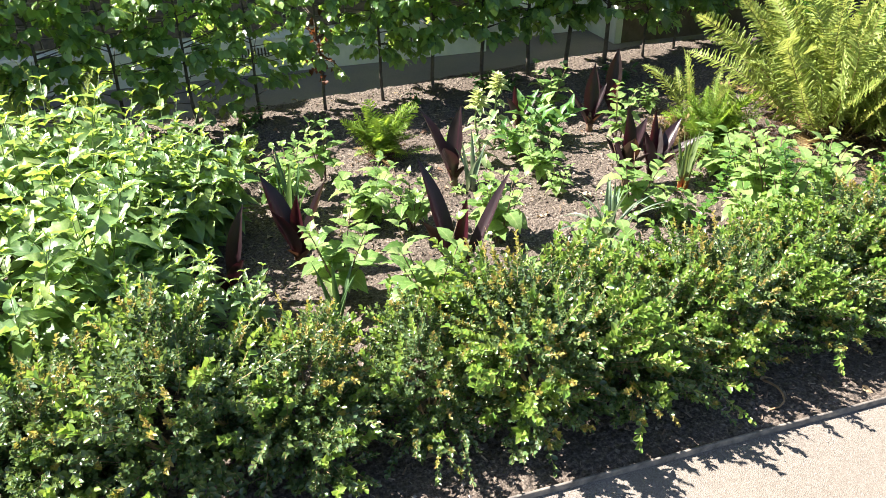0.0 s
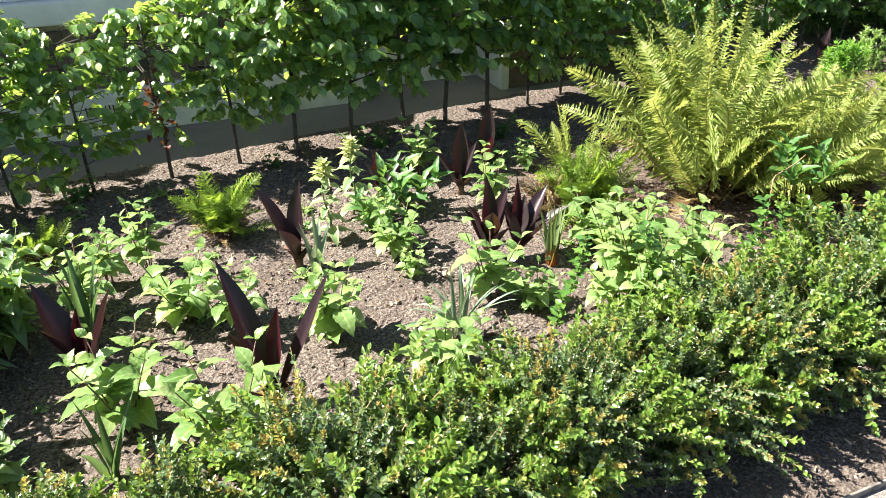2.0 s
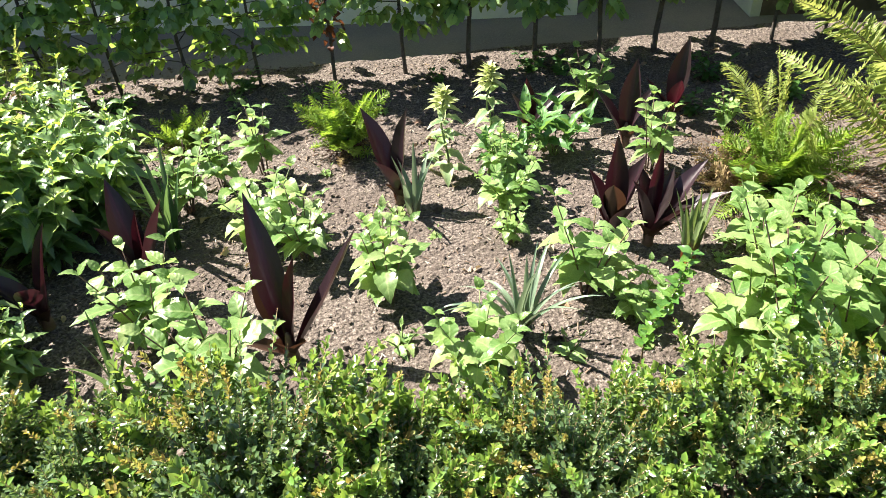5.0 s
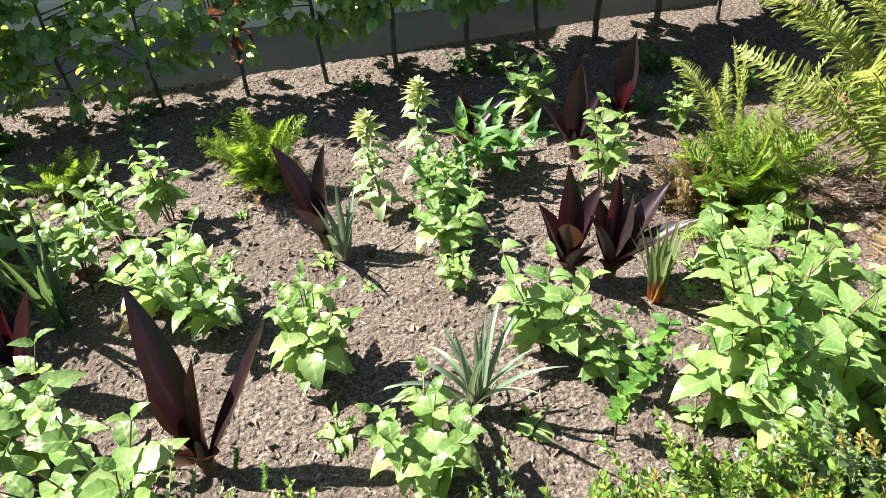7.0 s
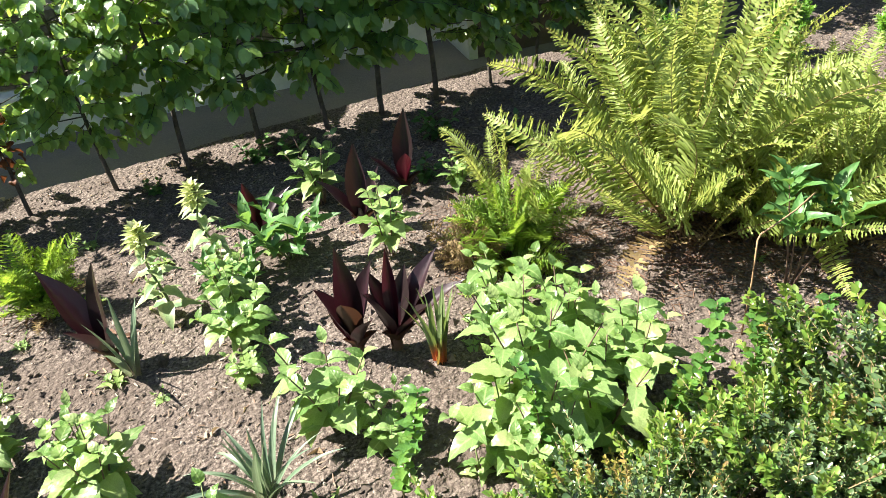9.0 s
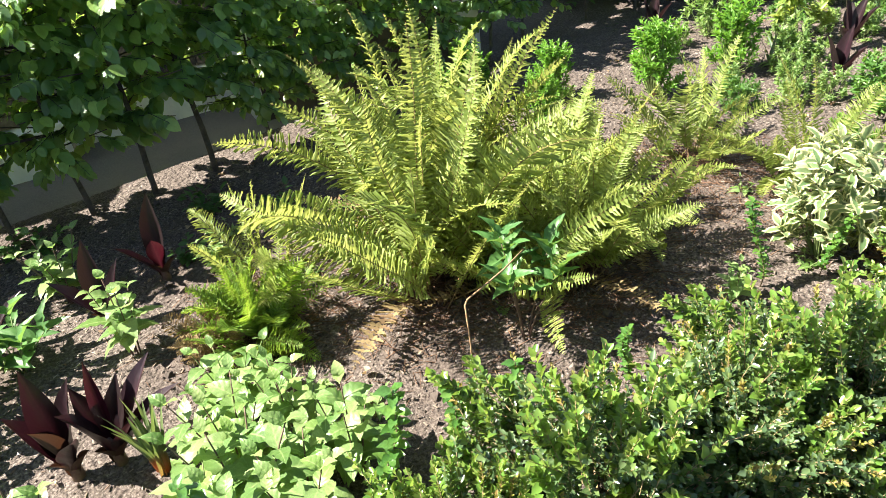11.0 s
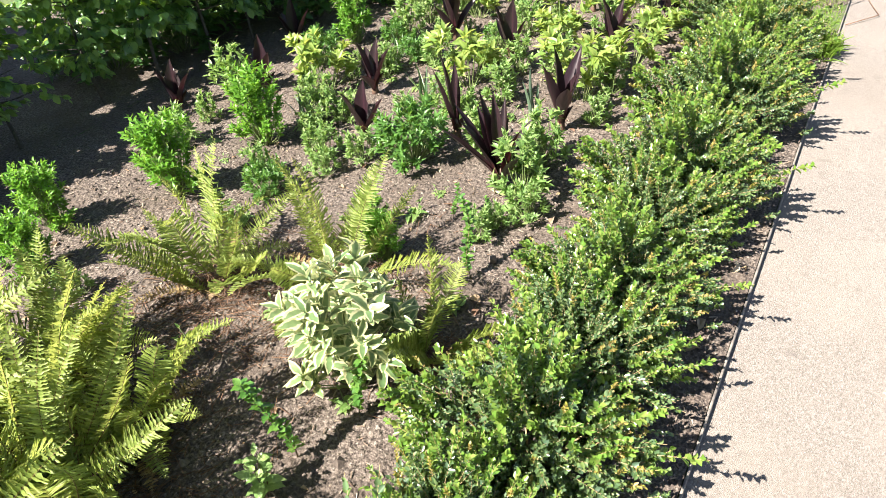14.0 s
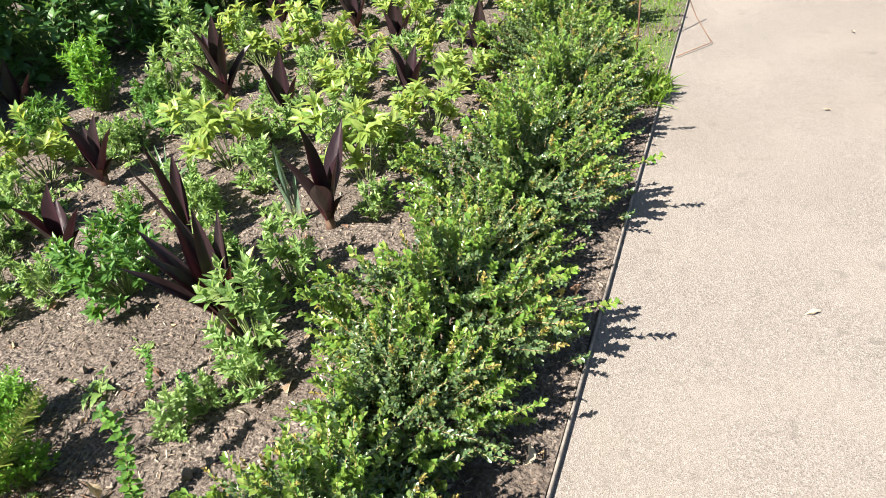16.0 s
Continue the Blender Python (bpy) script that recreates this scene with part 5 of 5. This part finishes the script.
# ---- shrubs and larger perennials ----
for i, (x, y, h) in enumerate([(1.98, 1.97, 0.36), (2.16, 2.18, 0.36)]):
    sp = spire(80 + i, h)
    sp.matrix_basis = pose(x, y, soil_z(x, y), 0, 0, i * 70)
hel = herb(431, "hellebore", "low plant with large deep green glossy leaves", "broad-leaved low plants", DEEP, 6, 0.16, 3, 0.12, STEM, 0.9, 0.5)
hel.matrix_basis = pose(2.43, 2.15, soil_z(2.43, 2.15))
hel.scale = (1.1, 1.1, 1.1)
again(hel, 2.22, 2.02, 60, 0.75)
pe = herb(432, "peony", "dark glossy green peony with bare reddish stems", "peonies", DEEP, 5, 0.40, 4, 0.12, RED_STEM, 0.85, 0.8)
pe.matrix_basis = pose(3.98, 1.25, soil_z(3.98, 1.25)) @ Matrix.Scale(1.05, 4)
va = leafy_shrub(90, "variegated_shrub", "cream and green variegated shrub in the bed", "variegated shrubs", 0.46, 0.17, CREAM_LEAF, 0.078, 0.52, 50, 10, None, 0.35, 0.6, OVAL, 58)
va.matrix_basis = pose(5.11, 1.0, soil_z(5.11, 1.0))
cone = leafy_shrub(91, "bright_shrub", "bright green upright bushy shrub", "bright upright shrubs", 0.46, 0.10, CONE_LEAF, 0.043, 0.36, 100, 14, None, 0.35)
cone.matrix_basis = pose(5.72, 2.52, soil_z(5.72, 2.52))
for x, y, s in [(6.29, 2.48, 1.0), (5.28, 2.85, 0.8), (4.85, 3.05, 0.9), (5.70, 1.30, 0.52), (5.85, 1.47, 0.45), (7.69, 2.90, 0.95), (5.02, 2.6, 0.7), (4.55, 2.95, 0.8)]:
    again(cone, x, y, x * 200, s)
rnd = leafy_shrub(92, "rounded_shrub", "rounded dense mid-green shrub", "rounded green shrubs", 0.30, 0.17, ROUND_LEAF, 0.05, 0.34, 80, 13, None, 0.4)
rnd.matrix_basis = pose(6.42, 1.62, soil_z(6.42, 1.62))
again(rnd, 7.3, 2.9, 50, 0.8)
tallp = leafy_shrub(93, "pale_perennial", "bushy pale green perennial beside burgundy plant", "pale green perennials", 0.32, 0.11, YOUNG_LEAF, 0.055, 0.5, 34, 11, None, 0.2, 0.6, POINTED)
tallp.matrix_basis = pose(6.30, 0.98, soil_z(6.30, 0.98))
for x, y, s in [(6.14, 0.88, 0.6), (6.60, 1.02, 0.9), (6.27, 2.05, 0.7), (6.33, 1.86, 0.6), (6.62, 1.35, 0.75), (7.14, 1.50, 0.8), (6.75, 3.15, 1.0), (6.1, 2.9, 0.8), (8.5, 2.9, 1.2), (8.2, 2.6, 1.0), (7.6, 1.35, 0.8), (8.3, 1.3, 0.9), (7.45, 0.98, 0.7), (6.62, 2.35, 0.9), (8.9, 1.2, 0.9), (6.85, 1.6, 0.7), (5.95, 1.0, 0.5), (5.0, 2.3, 0.5), (5.6, 2.05, 0.5), (6.0, 2.25, 0.6), (6.45, 2.25, 0.6), (6.95, 1.75, 0.7), (7.5, 2.1, 0.8), (7.9, 2.6, 0.9), (7.25, 2.35, 0.7), (7.05, 0.92, 0.55), (7.6, 1.6, 0.7), (8.6, 2.55, 0.9), (8.15, 1.8, 0.8), (6.15, 1.95, 0.5), (6.05, 0.98, 0.4)]:
    again(tallp, x, y, x * 300, s)
rng = np.random.default_rng(99)
for i in range(34):
    x, y = rng.uniform(5.75, 9.3), rng.uniform(1.15, 3.2)
    again(tallp if i % 4 else rnd, x, y, rng.uniform(0, 360), rng.uniform(0.32, 0.62))
yel = leafy_shrub(94, "yellow_green_shrub", "yellow-green leafy shrub with pale shoot tips", "yellow-green shrubs", 0.33, 0.16, YELLOW_LEAF, 0.078, 0.40, 17, 11, LEMON_LEAF, 0.1, 0.6)
yel.matrix_basis = pose(6.98, 2.58, soil_z(6.98, 2.58))
for x, y, s in [(7.30, 1.78, 1.05), (7.33, 1.10, 1.1), (7.80, 0.98, 0.9), (8.27, 1.02, 0.9), (8.05, 1.52, 1.0), (8.55, 1.95, 1.0), (8.9, 1.55, 0.9), (9.3, 1.75, 1.0), (8.4, 2.3, 1.0), (9.4, 0.98, 0.9)]:
    again(yel, x, y, x * 250, s)
shade = leafy_shrub(95, "shade_shrub", "dark broad-leaved shrub in the shade", "dark shrubs at the back", 0.75, 0.42, SHADE_TONED_LEAF, 0.10, 0.55, 90, 10, None, 0.35, 0.7, OVAL, 60)
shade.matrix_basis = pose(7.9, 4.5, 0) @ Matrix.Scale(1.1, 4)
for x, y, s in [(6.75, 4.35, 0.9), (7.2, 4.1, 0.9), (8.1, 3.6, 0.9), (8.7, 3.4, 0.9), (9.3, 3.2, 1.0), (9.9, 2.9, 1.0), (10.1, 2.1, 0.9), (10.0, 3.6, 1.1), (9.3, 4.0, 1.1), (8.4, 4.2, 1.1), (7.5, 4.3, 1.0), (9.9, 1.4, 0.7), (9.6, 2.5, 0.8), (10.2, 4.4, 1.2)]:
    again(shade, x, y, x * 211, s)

# upright shoots beside the hedge
sp0 = long_sprig(101)
sp0.matrix_basis = pose(2.56, 0.92, soil_z(2.56, 0.92))
for x, y, s, t in [(3.62, 0.86, 0.9, 20), (3.72, 0.82, 0.75, 200), (3.50, 0.84, 0.9, 100), (4.80, 1.0, 0.9, 170), (5.72, 0.92, 0.8, 60), (3.28, 0.86, 1.1, 30), (2.92, 0.84, 1.0, 140), (4.35, 0.86, 0.6, 70), (6.05, 1.18, 0.4, 0), (6.02, 0.98, 0.4, 90), (1.63, 0.94, 0.25, 40), (1.71, 0.88, 0.25, 80), (4.1, 0.9, 0.7, 250), (5.0, 0.92, 0.7, 300)]:
    again(sp0, x, y, t, s, 4)

# bent dry stalk
bent = tagged(new("bent_stalk"), "bent dry tan flower stalk leaning over soil", "stalk")
V, F = tube(np.array([(3.70, 1.12, 0.0), (3.715, 1.14, 0.2), (3.718, 1.155, 0.34), (3.728, 1.158, 0.355), (3.79, 1.175, 0.36), (3.88, 1.20, 0.37), (3.98, 1.24, 0.38)]), 0.0028, 6)
part("stalk", mesh_of("stalk", V, F, DRY_STALK), bent)

# curled pale root on the soil before the hedge
root = tagged(new("curled_root"), "pale curled dry root lying on the soil by the edging", "root")
V, F = tube(np.array([(2.299, 0.172, 0.016), (2.304, 0.150, 0.026), (2.310, 0.122, 0.030), (2.308, 0.096, 0.028), (2.294, 0.070, 0.024), (2.268, 0.058, 0.020), (2.238, 0.062, 0.014)]), np.linspace(0.0045, 0.0022, 7), 6)
part("stalk", mesh_of("stalk", V, F, DRY_STALK), root)

# thin rod in the lawn, bent wire on the path
V, F = tube(np.array([(8.86, 0.19, -0.05), (8.865, 0.19, 0.3), (8.87, 0.188, 0.75)]), 0.005, 6)
tagged(part("marker_rod", mesh_of("marker_rod", V, F, RUST)), "thin rusty marker rod standing in the lawn", "rod")
V, F = tube(np.array([(8.84, -0.02, 0.004), (8.95, -0.10, 0.004), (9.06, -0.18, 0.004), (9.08, -0.185, 0.004), (9.2, -0.15, 0.004), (9.5, -0.07, 0.004), (9.81, 0.0, 0.02)]), 0.0026, 6)
tagged(part("bent_wire", mesh_of("bent_wire", V, F, RUST)), "thin brown bent wire lying on the path", "wire")
for i, (x, y, a) in enumerate([(6.9, -0.62, 20), (7.6, -0.9, 80), (5.75, -0.42, 140), (8.3, -0.7, 200), (9.3, -0.9, 300), (6.4, -1.0, 50), (8.9, -1.3, 10)]):
    me = leaf_meshes("fallen_leaf", LITTER_LEAF, 0.045 - 0.003 * i, 0.4, OVAL, 1, 4, 0.8, 0.6, 0.2)[0]
    f = part("fallen_leaf", me, None, pose(x, y, 0.003, 0, 0, a))
    tagged(f, "small dry brown leaf fallen on the path", "leaf", "fallen leaves on the path")

# ---- lawn beyond the hedge ----
k = 9000
rng = np.random.default_rng(500)
gx, gy = rng.uniform(8.42, 11.6, k), rng.uniform(0.02, 0.62, k)
gz = np.full(k, -0.035)
d = np.stack([rng.normal(0, 0.35, k), rng.normal(0, 0.35, k), np.ones(k)], 1)
L = spread(blade(2, POINTED, 0.7, 0.2), np.stack([gx, gy, gz], 1), d, rng.normal(size=(k, 3)), 0.006, rng.uniform(0.05, 0.10, k))
tagged(part("grass", mesh_of("grass", *L[:2], GRASS, L[2])), "bright green lawn grass by the path", "grass", kind="stuff")
tagged(part("lawn", sheet("lawn", 8.38, 22, 0.006, 0.64, 60, 8, lambda x, y: 0.012, LAWN)), "green lawn strip beside the path", "lawn", kind="structure")
g2 = np.stack([8.33 + rng.normal(0, 0.05, 260), 0.04 + rng.normal(0, 0.03, 260), np.full(260, 0.0)], 1)
L = spread(blade(3, POINTED, 0.9, 0.2), g2, np.stack([rng.normal(0, 0.7, 260), rng.normal(0, 0.7, 260), np.ones(260)], 1), rng.normal(size=(260, 3)), 0.007, rng.uniform(0.08, 0.17, 260))
tagged(part("grass_tuft", mesh_of("grass_tuft", *L[:2], GRASS, L[2])), "long grass tuft at the corner of the path edging", "grass", kind="stuff")

# ---- small stuff on the soil ----
def scatter(name, label, count, template, mat, size, aspect, seed, flat=0.25, lift=0.0):
    rng = np.random.default_rng(seed)
    x, y = rng.uniform(-1.5, 9.8, count), 0.02 + 3.2 * rng.uniform(0, 1, count)
    o = np.stack([x, y, np.array([bed_level(a, b) for a, b in zip(x, y)]) + lift], 1)
    d = rng.normal(0, 1, (count, 3)) * [1, 1, flat]
    u = rng.normal(0, flat, (count, 3)) + [0, 0, 1]
    sz = size * rng.uniform(0.4, 1.4, count) ** 1.5
    L = spread(template, o, d, u, sz * aspect, sz)
    tagged(part(name, mesh_of(name, *L[:2], mat, L[2], smooth=False)), label, name.replace("_", " "), kind="stuff")


def lump_template(seed):
    """A rough eight-sided crumb."""
    rng = np.random.default_rng(seed)
    V = np.array([(0.5, 0, 0), (0, 0.5, 0), (-0.5, 0, 0), (0, -0.5, 0), (0, 0, 0.38), (0, 0, -0.3)]) * rng.uniform(0.75, 1.15, (6, 3)) + [0, 0.5, 0]
    F = np.array([(0, 1, 4), (1, 2, 4), (2, 3, 4), (3, 0, 4), (1, 0, 5), (2, 1, 5), (3, 2, 5), (0, 3, 5)])
    return V, F, V[:, :2] + 0.5


CHIP_SHAPE = (np.array([(-0.5, 0, 0), (0.5, 0, 0), (0.4, 1, 0), (-0.4, 1, 0), (-0.5, 0, 0.12), (0.5, 0, 0.12), (0.35, 1, 0.10), (-0.42, 1, 0.10)], float), np.array([(4, 5, 6, 7), (0, 1, 5, 4), (1, 2, 6, 5), (2, 3, 7, 6), (3, 0, 4, 7)]), np.zeros((8, 2)))
scatter("soil_clods", "brown crumbs and clods of soil", 34000, lump_template(1), CLOD, 0.012, 1.0, 601, 0.5)
scatter("large_clods", "larger dry lumps of soil", 2600, lump_template(4), CLOD, 0.030, 0.85, 605, 0.4, -0.004)
scatter("small_stones", "small pale stones on the soil", 2600, lump_template(2), PEBBLE, 0.015, 0.9, 602, 0.3)
scatter("wood_chips", "pale and brown wood chips on the soil", 22000, CHIP_SHAPE, CHIP, 0.015, 0.20, 603, 0.25, 0.003)
scatter("leaf_litter", "dry tan fallen leaves on the soil", 950, blade(3, OVAL, 0.8, 0.4, 0.3), LITTER_LEAF, 0.038, 0.6, 604, 0.5, 0.004)
rng = np.random.default_rng(79)
k = 5200
hub = np.array([(3.84, 1.6), (4.3, 1.4), (4.2, 2.0), (3.3, 1.9), (5.28, 1.78), (5.4, 1.3), (4.6, 1.7)])[rng.integers(0, 7, k)] + rng.normal(0, 0.2, (k, 2))
o = np.stack([hub[:, 0], hub[:, 1], np.array([bed_level(a, b) for a, b in hub]) + 0.006], 1)
L = rods(ROD3, o, rng.normal(size=(k, 3)) * [1, 1, 0.18], 0.0016, rng.uniform(0.03, 0.10, k))
tagged(part("fern_litter", mesh_of("fern_litter", *L[:2], FIBRE)), "reddish brown dead fern litter under the ferns", "litter", kind="stuff")
rng = np.random.default_rng(77)
k = 320
x = rng.uniform(-1.5, 8.3, k)
y = -np.abs(rng.normal(0, 0.05, k)) - 0.01
L = spread(lump_template(3), np.stack([x, y, np.full(k, -0.004)], 1), rng.normal(size=(k, 3)) * [1, 1, 0.1], np.tile([0, 0, 1.0], (k, 1)), 0.005, 0.005)
tagged(part("path_grit", mesh_of("path_grit", *L[:2], PEBBLE, L[2], smooth=False)), "loose grit along the edge of the path", "grit", kind="stuff")

# low weeds in the soil
weed = herb(441, "weed_seedling", "small green weed seedling in the soil", "weeds in the bed", LIME, 3, 0.06, 2, 0.04, STEM)
weed.matrix_basis = pose(6.0, 1.35, soil_z(6.0, 1.35))
rng = np.random.default_rng(88)
for i in range(90):
    x, y = rng.uniform(0.7, 8.8), rng.uniform(0.85, 2.8)
    again(weed, x, y, rng.uniform(0, 360), rng.uniform(0.5, 1.1))

# ---- bricks of the wall ----
def brick_mesh(length, seed):
    bm = bmesh.new()
    bmesh.ops.create_cube(bm, size=1)
    bmesh.ops.transform(bm, matrix=Matrix.LocRotScale((0, 0, 0), None, (length, 0.03, 0.065)), verts=bm.verts)
    bmesh.ops.bevel(bm, geom=bm.edges[:], offset=0.004, segments=1, affect="EDGES")
    rng = np.random.default_rng(seed)
    for v in bm.verts:
        v.co += Vector(rng.normal(0, 0.0011, 3))
    me = bpy.data.meshes.new("brick")
    bm.to_mesh(me)
    bm.free()
    me.materials.append(BRICK)
    return me


LONG, SHORT = [brick_mesh(0.215, i) for i in range(3)], [brick_mesh(0.1025, 5 + i) for i in range(2)]
rest = []
for row in range(34):
    z = 0.318 + row * 0.075
    x = -4.9 + (0.056 if row % 2 else 0.168)
    q = row % 2
    while x < END_X - 0.23:
        ln = 0.215 if q % 2 == 0 else 0.1025
        cx = x + ln / 2
        x += ln + 0.01
        q += 1
        if cx - ln / 2 < STEP_X < cx + ln / 2 or z > (TALL if cx + ln / 2 < WIN_L else LOW if LOW_X - 0.1 < cx < STEP_X else BACK_H if cx > STEP_X else EAVE) - 0.04:
            continue
        if WIN_L - 0.14 < cx + ln / 2 and cx - ln / 2 < WIN_R + 0.14 and 0.67 < z < WIN_T + 0.1:
            continue
        if -0.9 < cx < STEP_X and z < 1.12:
            part("brick", LONG[(row + q) % 3] if ln > 0.2 else SHORT[q % 2], house, Matrix.Translation((cx, WALL_Y + 0.006 + 0.002 * math.sin(q * 7 + row), z)))
        else:
            rest.append((cx, z, ln))
V0 = np.array([(-0.5, -0.009, -0.0325), (0.5, -0.009, -0.0325), (0.5, -0.009, 0.0325), (-0.5, -0.009, 0.0325), (-0.5, 0.02, -0.0325), (0.5, 0.02, -0.0325), (0.5, 0.02, 0.0325), (-0.5, 0.02, 0.0325)])
F0 = np.array([(0, 1, 2, 3), (3, 2, 6, 7), (0, 4, 5, 1), (0, 3, 7, 4), (1, 5, 6, 2)])
V = np.concatenate([V0 * [ln, 1, 1] + [cx, WALL_Y if cx < STEP_X else BACK_Y, z] for cx, z, ln in rest])
F = np.concatenate([F0 + 8 * i for i in range(len(rest))])
tagged(part("bricks", mesh_of("bricks", V, F, BRICK, smooth=False), house), kind="stuff")
for row in range(6):
    z = 0.70 + row * 0.075
    x = 3.81 + (0.056 if row % 2 else 0.0)
    while x + 0.215 < 5.19:
        part("brick", LONG[row % 3], bay, Matrix.Translation((x + 0.1075, 3.97 + 0.006 + 0.002 * math.sin(x * 40 + row), z)))
        x += 0.225
